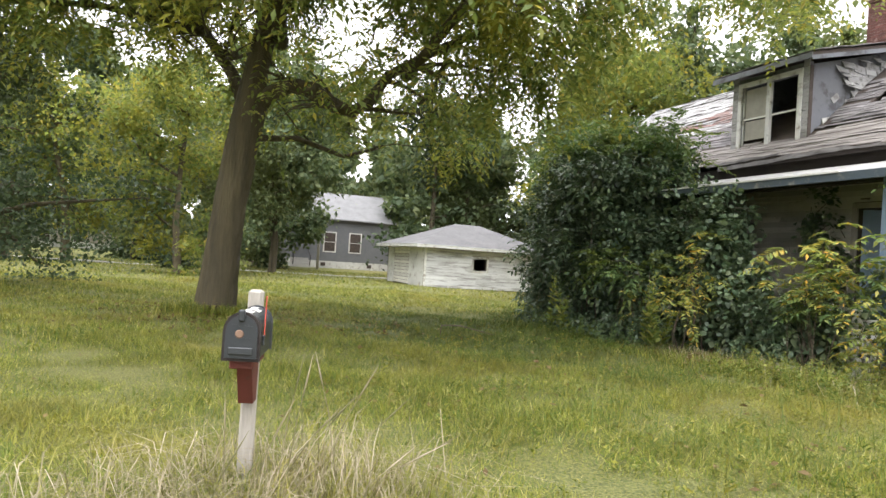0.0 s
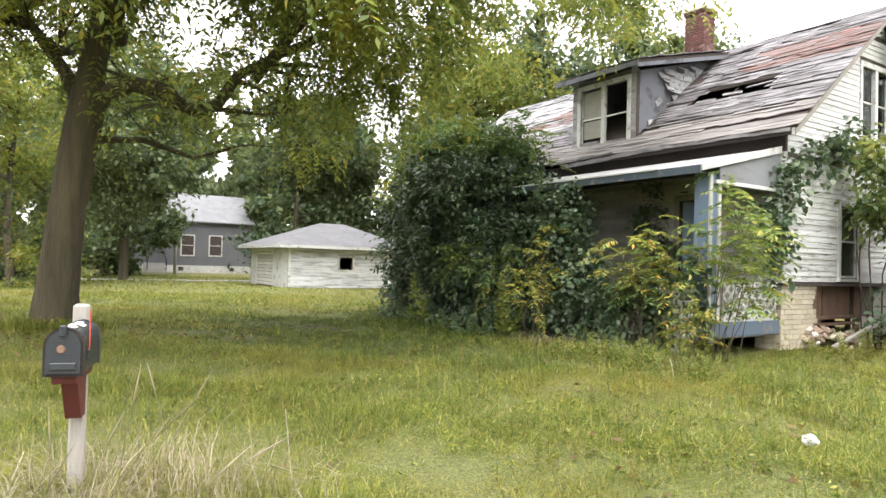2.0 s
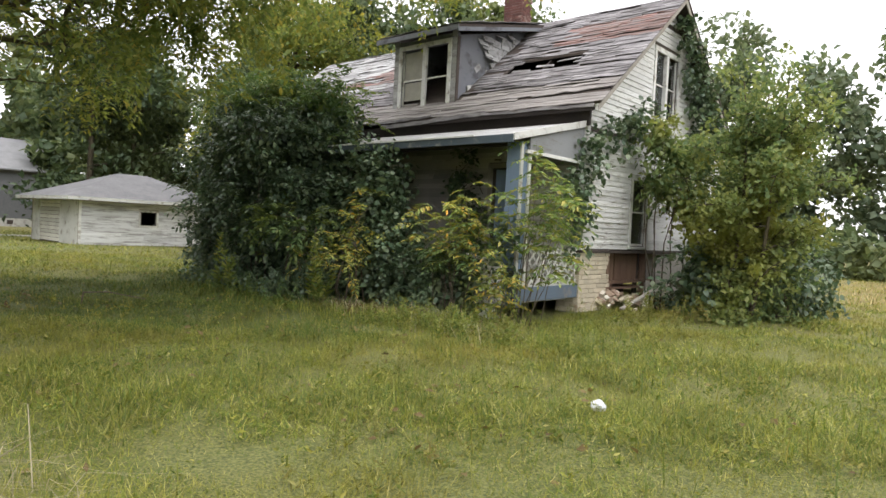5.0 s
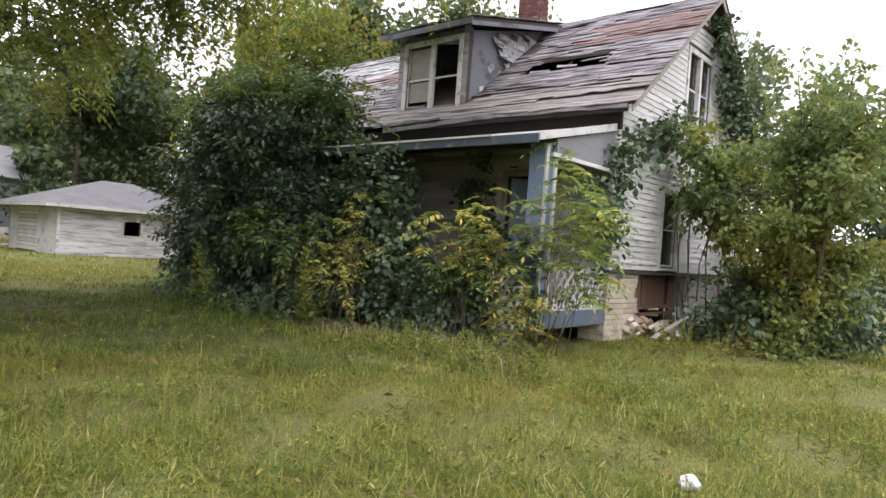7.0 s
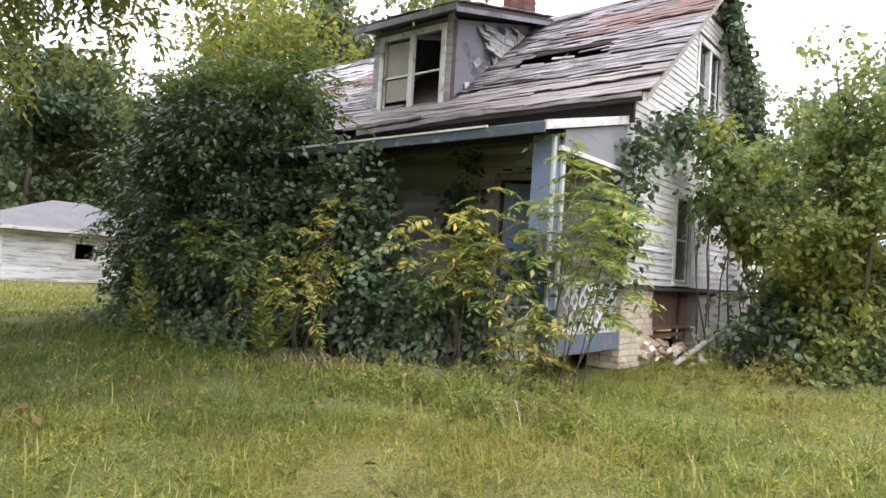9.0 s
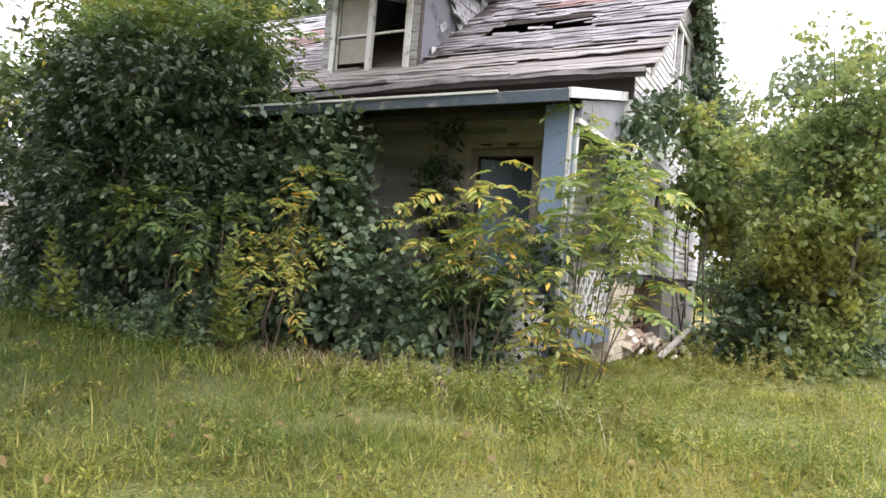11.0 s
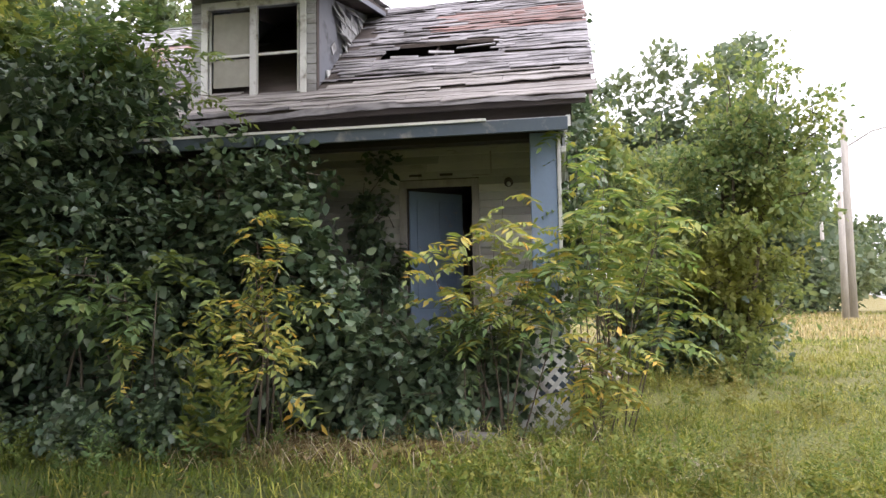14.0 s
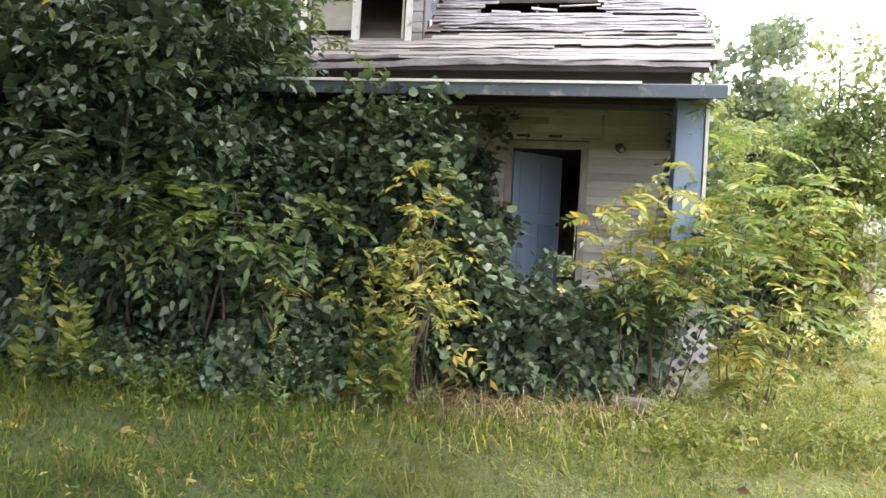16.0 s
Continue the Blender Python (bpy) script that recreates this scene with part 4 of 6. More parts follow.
part("post", boxed(-0.055, 0.028, 0.05, 0.13, -0.3, 1.3, 0.012, MB), GREY_WOOD, mailbox, "weathered wooden post")
BOXM = MB @ Matrix.Translation((0.005, 0.0, 0.035))


def arch(y0, y1, w, h0, h1, n=12):
    pts = [(-w / 2, h0), (w / 2, h0)] + [(w / 2 * math.cos(math.pi * k / n), h1 + w / 2 * math.sin(math.pi * k / n)) for k in range(n + 1)]
    bm = bmesh.new()
    prism(bm, pts, "y", y0, y1)
    bmesh.ops.transform(bm, matrix=BOXM, verts=bm.verts)
    return bm


part("shell", arch(-0.42, 0.04, 0.168, 0.965, 1.095), STEEL, mailbox)
part("back_rim", arch(0.03, 0.05, 0.184, 0.957, 1.095), STEEL, mailbox)
part("rim", arch(-0.43, -0.4, 0.186, 0.957, 1.095), NEAR_BLACK, mailbox, "black rim")
mdoor = part("door", arch(-0.44, -0.428, 0.158, 0.972, 1.095), STEEL, mailbox)
part("door_latch", boxed(-0.018, 0.014, -0.46, -0.435, 1.145, 1.2, 0.006, BOXM), STEEL, mdoor)
part("door_ledge", boxed(-0.06, 0.06, -0.452, -0.439, 0.99, 1.024, 0.004, BOXM), STEEL, mdoor)
part("door_dent", tube(bmesh.new(), [BOXM @ Vector((-0.01, -0.4395, 1.085)), BOXM @ Vector((-0.01, -0.4425, 1.085))], [0.022, 0.014], 9), BROWN_WOOD, mdoor, "rust-brown dent")
for k, (x, z) in enumerate(((-0.03, 1.12), (0.03, 1.118), (0.025, 1.06))):
    part("embossed_bar", boxed(x - 0.02, x + 0.02, -0.4425, -0.439, z, z + 0.008, 0, BOXM), STEEL, mdoor)
for k, (g, y) in enumerate(((80, -0.3), (95, -0.2), (70, -0.16), (88, -0.08))):
    c, s_ = math.cos(radians(g)), math.sin(radians(g))
    part("white_stain", boxed(-0.018, 0.018, -0.035, 0.035, 0.0, 0.0035, 0, BOXM @ Matrix.Translation((0.084 * c, y, 1.095 + 0.084 * s_)) @ Matrix.Rotation(radians(90 - g), 4, "Y")), WHITE_TRIM, mailbox, "white stain on the lid")
part("flag", boxed(0.09, 0.095, -0.3, -0.28, 1.04, 1.26, 0.002, BOXM), FLAG_RED, mailbox, "red flag")
part("flag_hinge", boxed(0.084, 0.098, -0.31, -0.27, 1.02, 1.07, 0.003, BOXM), STEEL, mailbox)
part("shelf", boxed(-0.06, 0.06, -0.36, 0.045, 0.945, 0.99, 0.004, MB), RED_PAINT, mailbox)
bm = prism(bmesh.new(), [(0.048, 0.72), (0.048, 0.944), (-0.2, 0.944), (-0.06, 0.72)], "x", -0.05, 0.03)
bmesh.ops.transform(bm, matrix=MB, verts=bm.verts)
part("bracket", bm, RED_PAINT, mailbox, "red-painted wooden bracket")

# ---- poles, road ----
def pole(at, h, r, label, lean=0.0):
    p = thing("utility_pole", label, "pole", at)
    x, y, _ = at
    part("shaft", tube(bmesh.new(), [(x, y, -0.3), (x - lean * 0.5, y, h / 2), (x - lean, y, h)], [r, r * 0.9, r * 0.75], 10), GREY_WOOD, p)
    return p


main_pole = pole((38.0, -6.4, 0), 9.8, 0.19, "tall grey wooden utility pole with a street lamp arm")
bm = tube(bmesh.new(), [(38, -6.4, 8.1), (37.5, -7.4, 8.75), (37.0, -8.6, 9.0), (36.6, -9.6, 9.0)], [0.05, 0.045, 0.04, 0.035], 6)
part("lamp_arm", bm, CONCRETE, main_pole)
part("lamp_head", boxed(36.3, 36.6, -10.2, -9.5, 8.9, 9.05, 0.04), CONCRETE, main_pole)
pole((37.2, -5.75, 0), 5.9, 0.17, "short grey wooden utility pole", 0.1)
pole((60.0, -13.1, 0), 6.6, 0.17, "grey utility pole by far trees")
pole((12.5, 58.0, 0), 5.2, 0.13, "thin grey wooden pole on the far lawn")
pole((22.7, 36.5, 0), 3.9, 0.12, "grey wooden post beside the white garage")
road = prism(bmesh.new(), [(37.0, -9.8), (110.0, -38.0), (260.0, -95.0), (258.0, -104.0), (108.0, -45.0), (35.0, -16.0)], "z", -0.2, 0.03)
tagged(part("road", road, CONCRETE), "pale grey concrete road", "road", kind="structure")


# ---- trees ----
def limb_path(start, way, length, rng, bend=0.25, rise=0.0, n=5):
    pts, d = [Vector(start)], Vector(way).normalized()
    for _ in range(n):
        d = (d + Vector((rng.gauss(0, bend), rng.gauss(0, bend), rng.gauss(0, bend) + rise))).normalized()
        pts.append(pts[-1] + d * length / n)
    return pts


def sprout(bm, path, r0, depth, rng, tips, spread=0.9, ratio=0.6, rise=0.05, kids=3, low=3.9):
    """Tubes for a limb and its branches; gathers the places along the twigs for the leaves."""
    if min(p.z for p in path) < low:
        return
    n = len(path)
    tube(bm, path, [max(0.006, r0 * (1 - 0.75 * i / (n - 1))) for i in range(n)], 8 if r0 > 0.08 else (5 if r0 > 0.03 else 3))
    length = sum((b - a).length for a, b in zip(path, path[1:]))
    if depth <= 0:
        tips.extend((p, (path[-1] - path[0]).normalized()) for p in path[1:])
        return
    if depth == 1:
        tips.append((path[-1], (path[-1] - path[-2]).normalized()))
    for k in range(kids):
        i = rng.uniform(0.35, 1.0) * (n - 1)
        a = path[int(i)].lerp(path[min(int(i) + 1, n - 1)], i - int(i))
        d = (path[min(int(i) + 1, n - 1)] - path[max(int(i) - 1, 0)]).normalized()
        d = (d + Vector((rng.gauss(0, spread), rng.gauss(0, spread), rng.gauss(0, spread * 0.6) + rise))).normalized()
        sprout(bm, limb_path(a, d, length * ratio * rng.uniform(0.75, 1.2), rng, 0.22, rise * 0.4), r0 * (1 - 0.75 * i / (n - 1)) * 0.65, depth - 1, rng, tips, spread, ratio, rise, kids)


def spread_tips(tips, per, jitter, rng):
    p = np.array([t[0] for t in tips])
    d = np.array([t[1] for t in tips])
    p, d = np.repeat(p, per, 0), np.repeat(d, per, 0)
    return p + rng.normal(0, jitter, p.shape), unit(d * 0.5 + rng.normal(0, 0.8, d.shape))


def walnut_tree():
    rng, nrng = random.Random(21), np.random.default_rng(21)
    t = thing("tree", "large walnut tree with rough leaning trunk and drooping yellow-green leaves", "tree", (1.6, 14.8, 0))
    R, B = Vector((0.927, -0.375, 0)), Vector((1.6, 14.8, 0))

    def at(right, up, back=0.0):
        return B + R * right + Vector((0.375, 0.927, 0)) * back + Vector((0, 0, up))
    bm, tips = bmesh.new(), []
    trunk = [at(0, -0.3), at(0.0, 0.15), at(0.07, 1.2), at(0.17, 2.4), at(0.3, 3.4), at(0.42, 4.3), at(0.52, 5.2), at(0.71, 6.5), at(1.0, 8.2), at(1.3, 10.4)]
    girth = [0.56, 0.42, 0.36, 0.34, 0.33, 0.33, 0.25, 0.21, 0.16, 0.1]
    fine, radii = [], []
    for i in range(9):
        for s in range(9):
            fine.append(trunk[i].lerp(trunk[i + 1], s / 9))
            radii.append(girth[i] + (girth[i + 1] - girth[i]) * s / 9)
    tube(bm, fine, radii, 36)
    # furrowed bark: long upright ridges
    for i, v in enumerate(bm.verts):
        c, k = fine[i // 36], i % 36
        out = v.co - c
        ridge = noise.noise(Vector((math.cos(k * 0.1745) * 5, math.sin(k * 0.1745) * 5, c.z * 1.1))) + 0.6 * noise.noise(Vector((k * 1.7, 0, c.z * 2.6)))
        v.co = c + out * (1 + 0.1 * ridge)
    limbs = [([at(0.4, 4.1), at(0.75, 4.7), at(1.25, 4.98), at(1.8, 4.9), at(2.25, 4.58), at(2.6, 4.5), at(2.95, 4.72), at(3.3, 5.3), at(4.1, 5.8), at(5.3, 6.3, -0.4)], 0.2),
             ([at(0.4, 4.3), at(-0.1, 5.2, 0.4), at(-0.9, 6.2, 0.8), at(-2.4, 7.2, 1.0), at(-4.5, 7.8, 1.0)], 0.16),
             ([at(1.0, 5.8), at(1.2, 6.6, -1.2), at(1.0, 7.2, -2.8), at(0.6, 7.4, -4.6)], 0.15),
             ([at(1.2, 7.0), at(2.4, 7.6, 0.6), at(4.2, 8.3, 1.0), at(6.4, 8.6, 1.0)], 0.15),
             ([at(1.1, 6.6), at(0.2, 7.6, 1.6), at(-0.4, 8.2, 3.4)], 0.13),
             ([at(1.4, 8.0), at(0.6, 8.8, -1.0), at(-0.8, 9.4, -2.4)], 0.12),
             ([at(1.5, 8.4), at(2.8, 9.4, -1.0), at(4.4, 9.8, -2.2)], 0.12),
             ([at(1.7, 9.4), at(2.0, 11.0, 0.5), at(2.2, 12.4, 0.6)], 0.1),
             ([at(0.5, 3.8), at(1.3, 4.0, 0.9), at(2.2, 3.8, 1.8), at(3.0, 4.2, 2.6)], 0.08),
             ([at(3.3, 5.2), at(3.7, 5.05, -0.2), at(4.3, 4.7, -0.4)], 0.06),
             ([at(1.2, 7.2, -2.8), at(3.0, 9.0, -4.5), at(5.0, 9.6, -6.0)], 0.12),
             ([at(6.0, 11.5, -2.0), at(6.2, 10.5, -4.0), at(6.0, 10.0, -5.5)], 0.1),
             ([at(-0.9, 6.2, 0.8), at(-2.6, 6.2, -0.6), at(-4.6, 5.8, -1.6)], 0.1),
             ([at(3.7, 5.1, -0.6), at(5.0, 6.4, -2.0), at(6.4, 7.0, -3.4), at(7.8, 7.0, -4.4)], 0.11),
             ([at(6.4, 8.6, 1.0), at(8.5, 8.6, 0.5), at(10.5, 8.0, -0.5)], 0.08),
             ([at(1.7, 10.2), at(3.5, 11.5, -1.0), at(6.0, 11.5, -2.0)], 0.1),
             ([at(1.5, 8.4), at(-1.0, 10.0, -0.5), at(-4.0, 10.6, -1.5)], 0.1),
             ([at(0.8, 7.3, -3.8), at(2.0, 7.6, -5.0), at(3.6, 7.2, -6.0)], 0.08),
             ([at(-2.4, 7.2, 1.0), at(-4.0, 8.2, -1.5), at(-6.0, 8.2, -3.0)], 0.09),
             ([at(4.2, 8.3, 1.0), at(6.5, 7.8, -1.0), at(8.6, 7.2, -2.2)], 0.1)]
    for path, r in limbs:
        tube(bm, path, [r * (1 - 0.6 * i / (len(path) - 1)) for i in range(len(path))], 9)
        for k in range(8):
            i = rng.uniform(0.3, 1) * (len(path) - 1)
            a = path[int(i)].lerp(path[min(int(i) + 1, len(path) - 1)], i - int(i))
            d = Vector((rng.gauss(0, 1), rng.gauss(0, 1), rng.gauss(0.15, 0.5)))
            sprout(bm, limb_path(a, d, rng.uniform(1.5, 2.8), rng, 0.2, -0.01), r * 0.34, 2, rng, tips, 0.8, 0.6, -0.06, 3)
    part("trunk", bm, BARK, t, "rough grey-brown trunk with crooked limbs")
    pts, way = spread_tips(tips, 3, 0.3, nrng)
    hollow = (np.hypot(pts[:, 0] - B.x - 1.7, pts[:, 1] - B.y + 0.5) < 3.6) & (pts[:, 2] < 6.5) & (nrng.random(len(pts)) < 0.84)
    aside = (pts[:, 0] - B.x) * R.x + (pts[:, 1] - B.y) * R.y
    hollow |= (aside > 3.4) & (nrng.random(len(pts)) < 0.25)
    pts, way = pts[~hollow], way[~hollow]
    way[:, 2] -= 0.45
    n = len(pts)
    v, f = compound_arrays(pts, way, nrng.uniform(0.36, 0.6, n), 5, nrng, 0.3, 0.4, 0.5)
    mesh_np("crown", v, f, WALNUT, t, "thin drooping feathered leaves turning yellow")
    return n


LEAF_COUNT = walnut_tree()


def leaf_tree(at, h, crown_r, trunk_r, mat, seed, label, name="tree", clear=0.25, leaf=0.16, count=13500, squash=0.75, limbs=9, kind="oval", stems=1):
    """A tree with tapered trunk, branching limbs and leaves clustered on an uneven crown."""
    rng, nrng = random.Random(seed), np.random.default_rng(seed)
    t = thing(name, label, name.replace("_", " "), at)
    B = Vector(at)
    bm, centres = bmesh.new(), []
    for s in range(stems):
        b = B + Vector((rng.gauss(0, 0.25), rng.gauss(0, 0.25), 0)) * (stems > 1)
        lean = Vector((rng.gauss(0, 0.06), rng.gauss(0, 0.06), 1)) if stems == 1 else Vector((rng.gauss(0, 0.15), rng.gauss(0, 0.15), 1))
        path = [b + Vector((0, 0, -0.2))] + limb_path(b, lean, h * 0.82, rng, 0.05, 0.05, 7)
        tube(bm, path, [trunk_r * (1.25 if i == 0 else 1 - 0.85 * i / 8) for i in range(9)], 9)
        for k in range(limbs):
            u = clear + (1 - clear) * (k + rng.random()) / limbs
            i = min(u * 7, 6.99)
            a = path[int(i)].lerp(path[int(i) + 1], i - int(i))
            reach = crown_r * (math.sin(math.pi * (0.12 + 0.82 * (u - clear) / (1 - clear))) ** 0.6 if kind == "oval" else (1.05 - (u - clear) / (1 - clear))) * rng.uniform(0.75, 1.1)
            g = rng.uniform(0, 2 * math.pi)
            d = Vector((math.cos(g), math.sin(g), rng.uniform(0.1, 0.7) if kind == "oval" else rng.uniform(-0.25, 0.05)))
            p = limb_path(a, d, reach, rng, 0.15, 0.03, 5)
            tube(bm, p, [max(0.012, trunk_r * 0.35 * (1 - 0.8 * q / 5)) for q in range(6)], 5)
            for q in range(1, 6):
                for _ in range(3):
                    o = Vector((rng.gauss(0, 1), rng.gauss(0, 1), rng.gauss(0, 0.7))) * crown_r * 0.16
                    centres.append(p[q] + o)
                    if q % 2:
                        tube(bm, [p[q], p[q] + o], [0.012, 0.006], 3)
        centres.extend(path[-1] + Vector((rng.gauss(0, 1), rng.gauss(0, 1), rng.gauss(0, 1))) * crown_r * 0.2 for _ in range(8))
    part("trunk", bm, BARK, t)
    c = np.array(centres)
    idx = nrng.integers(0, len(c), count)
    size = nrng.uniform(0.5, 1.5, len(c))[idx][:, None]
    pts = c[idx] + nrng.normal(0, 1, (count, 3)) * [1, 1, squash] * crown_r * 0.095 * size
    pts[:, 2] = np.maximum(pts[:, 2], 0.1 + at[2])
    way = nrng.normal(0, 1, (count, 3)) + [0, 0, -0.4]
    v, f = leaf_arrays(pts, way, nrng.uniform(0.6, 1.3, count) * leaf, 0.62, nrng, 0.1, 0.9)
    mesh_np("crown", v, f, mat, t)
    return t


# trees of the lawn and the neighbours' gardens
leaf_tree((-4.4, 20.5, 0), 13, 5.0, 0.28, FAR_DARK, 31, "dark green spreading conifer on the lawn", clear=0.3, leaf=0.15, count=32000, kind="cone", limbs=22)
leaf_tree((1.0, 33.0, 0), 11.5, 4.6, 0.22, WALNUT, 32, "yellow-green tree on the lawn", clear=0.25, leaf=0.22, count=13500)
leaf_tree((-5.0, 44.0, 0), 14, 5.0, 0.3, WALNUT, 33, "yellow-green tree beside two trunks", clear=0.25, leaf=0.26, count=12000)
leaf_tree((-8.5, 46.0, 0), 14, 4.6, 0.3, FAR_LEAF, 34, "green roadside tree beyond the lawn", clear=0.28, leaf=0.26, count=10500)
leaf_tree((4.5, 50.0, 0), 15, 4.6, 0.4, FAR_LEAF, 35, "large green tree near the grey house", clear=0.24, leaf=0.26, count=13500)
leaf_tree((18.6, 26.2, 0), 15, 5.4, 0.3, WALNUT, 36, "tall light-green tree behind the bush", clear=0.3, leaf=0.23, count=27000)
leaf_tree((29.5, 46.0, 0), 17, 6.0, 0.35, FAR_LEAF, 37, "tall green tree behind the garage", clear=0.1, leaf=0.45, count=13500)
leaf_tree((22.5, 49.0, 0), 16, 6.0, 0.3, FAR_LEAF, 38, "tall green tree behind the garage", clear=0.1, leaf=0.45, count=13500)
leaf_tree((28.8, 22.8, 0), 17, 5.6, 0.4, FAR_LEAF, 39, "tall green tree behind the old house", clear=0.25, leaf=0.36, count=26000)
leaf_tree((37.0, 29.0, 0), 19, 6.0, 0.4, FAR_LEAF, 40, "tall green tree behind the old house", clear=0.25, leaf=0.4, count=18000)


def wood(name, label, line, height, seed, mat, depth=8, per=700, leaf=0.6):
    """A far belt of trees as one mass: crowns of leaf clumps over an uneven line."""
    nrng = np.random.default_rng(seed)
    out = []
    for (x0, y0), (x1, y1) in zip(line, line[1:]):
        n = int(math.hypot(x1 - x0, y1 - y0) / 2.2) + 1
        for k in range(n):
            u = (k + nrng.random()) / n
            c = np.array([x0 + (x1 - x0) * u, y0 + (y1 - y0) * u, 0]) + [*nrng.normal(0, depth * 0.3, 2), 0]
            h = height * nrng.uniform(0.65, 1.12)
            r = nrng.uniform(1.8, 3.4)
            for b in range(7):
                cc = c + [*nrng.normal(0, r * 0.55, 2), h * nrng.uniform(0.12, 0.9)]
                m = per // 7
                d = unit(nrng.normal(0, 1, (m, 3)))
                p = cc + d * (r * 0.62 * nrng.uniform(0.55, 1.0, (m, 1)))
                p[:, 2] = np.maximum(p[:, 2], 0.1)
                out.append(leaf_arrays(p, nrng.normal(0, 1, (m, 3)), nrng.uniform(0.6, 1.4, m) * leaf, 0.7, nrng, 0.1, 0.7))
    v, f = joined(out)
    tagged(mesh_np(name, v, f, mat), label, "woods", kind="stuff")


wood("woods", "dense green woods behind the garage", [(-50, 112), (-10, 114), (14, 104), (24, 84), (25, 66), (27, 56), (32, 50), (38, 40), (46, 26)], 19, 50, FAR_LEAF, depth=6, per=900, leaf=0.82)
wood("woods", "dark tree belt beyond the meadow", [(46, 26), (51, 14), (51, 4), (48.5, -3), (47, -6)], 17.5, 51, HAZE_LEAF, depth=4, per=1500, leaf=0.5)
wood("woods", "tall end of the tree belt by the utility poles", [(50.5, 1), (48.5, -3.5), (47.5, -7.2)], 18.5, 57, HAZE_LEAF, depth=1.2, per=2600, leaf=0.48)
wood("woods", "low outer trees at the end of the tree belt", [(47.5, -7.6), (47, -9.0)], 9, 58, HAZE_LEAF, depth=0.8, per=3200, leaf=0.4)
wood("woods", "tall trees closing the view over the far lawn", [(-60, 66), (-34, 84), (-4, 90), (24, 86)], 30, 59, FAR_LEAF, depth=5, per=1000, leaf=1.25)
wood("woods", "far tree line along the road", [(64, -9.5), (82, -17), (100, -24), (118, -36), (125, -60), (100, -90)], 12.5, 52, FAR_LEAF, depth=5, per=1000, leaf=0.8)
wood("woods", "distant tree line", [(-60, 60), (-80, 20), (-60, -40), (0, -70), (60, -90)], 10, 53, FAR_DARK, per=150, leaf=1.1)
wood("undergrowth", "low green undergrowth beyond the far houses", [(-60, 78), (-30, 104), (0, 106), (26, 92)], 3.5, 55, FAR_LEAF, 3, 350, 0.7)
leaf_tree((24.5, 28.0, 0), 17, 4.6, 0.35, FAR_LEAF, 56, "green tree rising behind the far end of the house", clear=0.2, leaf=0.36, count=16000)
wood("undergrowth", "low green undergrowth along the woods", [(38, 20), (45, 10), (46, 0), (44, -7)], 2.0, 54, FAR_LEAF, 4, 350, 0.5)


# ---- far houses ----
def far_house(at, w, d, h, rise, siding, label, windows, turn):
    hs = thing("house", label, "house", at)
    M = Matrix.Translation(at) @ Matrix.Rotation(radians(turn), 4, "Z")
    wall = part("wall", boxed(0, w, 0, d, 0.7, h, 0, M), siding, hs)
    k = 0.75
    while k < h - 0.05:
        part("clapboard", boxed(-0.02, w + 0.02, -0.035, -0.003, k, k + 0.2, 0, M @ Matrix.Translation((0, 0, 0))), siding, wall)
        k += 0.21
    part("foundation", boxed(-0.02, w + 0.02, -0.04, d, 0, 0.7, 0, M), WHITE_TRIM, hs)
    bm = bmesh.new()
    prism(bm, [(-0.4, h - 0.1), (d / 2, h + rise), (d + 0.4, h - 0.1), (d + 0.4, h + 0.02), (d / 2, h + rise + 0.15), (-0.4, h + 0.02)], "x", -0.35, w + 0.35)
    bmesh.ops.transform(bm, matrix=M, verts=bm.verts)
    part("roof", bm, SHINGLE_FAR, hs)
    bm = prism(bmesh.new(), [(0, h), (d, h), (d / 2, h + rise)], "x", 0.02, w - 0.02)
    bmesh.ops.transform(bm, matrix=M, verts=bm.verts)
    part("gable", bm, siding, hs)
    for x, z, ww, hh in windows:
        wi = part("window", boxed(x - 0.12, x + ww + 0.12, -0.09, -0.036, z - 0.12, z + hh + 0.12, 0, M), WHITE_TRIM, hs)
        part("pane", boxed(x, x + ww, -0.1, -0.0905, z, z + hh / 2 - 0.03, 0, M), DARK_WOOD, wi)
        part("pane", boxed(x, x + ww, -0.1, -0.0905, z + hh / 2 + 0.03, z + hh, 0, M), DARK_WOOD, wi)
    return hs


SHINGLE_FAR = plain("grey_roofing", (0.17, 0.172, 0.176), (0.26, 0.26, 0.265), 1.5, 0.95)
GREY_SIDE = plain("slate_grey_siding", (0.13, 0.135, 0.145), (0.17, 0.175, 0.185), 1, 0.8)
BEIGE_SIDE = plain("beige_siding", (0.4, 0.36, 0.31), (0.46, 0.42, 0.36), 1, 0.8)
grey_house = far_house((11.4, 65, 0), 10.6, 8.5, 4.85, 2.8, GREY_SIDE, "slate-grey neighbouring house with white trimmed windows", [(3.05, 1.68, 1.05, 1.8), (5.6, 1.7, 1.05, 1.8)], 0)
for x in (14.2, 18.9):
    part("vent", boxed(x, x + 0.45, 64.93, 64.958, 0.2, 0.55), DARK_WOOD, grey_house)
for k in range(4):
    part("step", boxed(11.2, 12.9, 63.2 + 0.42 * k, 63.6 + 0.42 * k, 0, 0.22 * (k + 1)), CONCRETE, grey_house)
for x in (11.25, 12.85):
    part("stair_rail", tube(bmesh.new(), [(x, 63.3, 0.2), (x, 63.3, 1.1), (x, 64.9, 1.9)], [0.04, 0.04, 0.04], 6), NEAR_BLACK, grey_house)
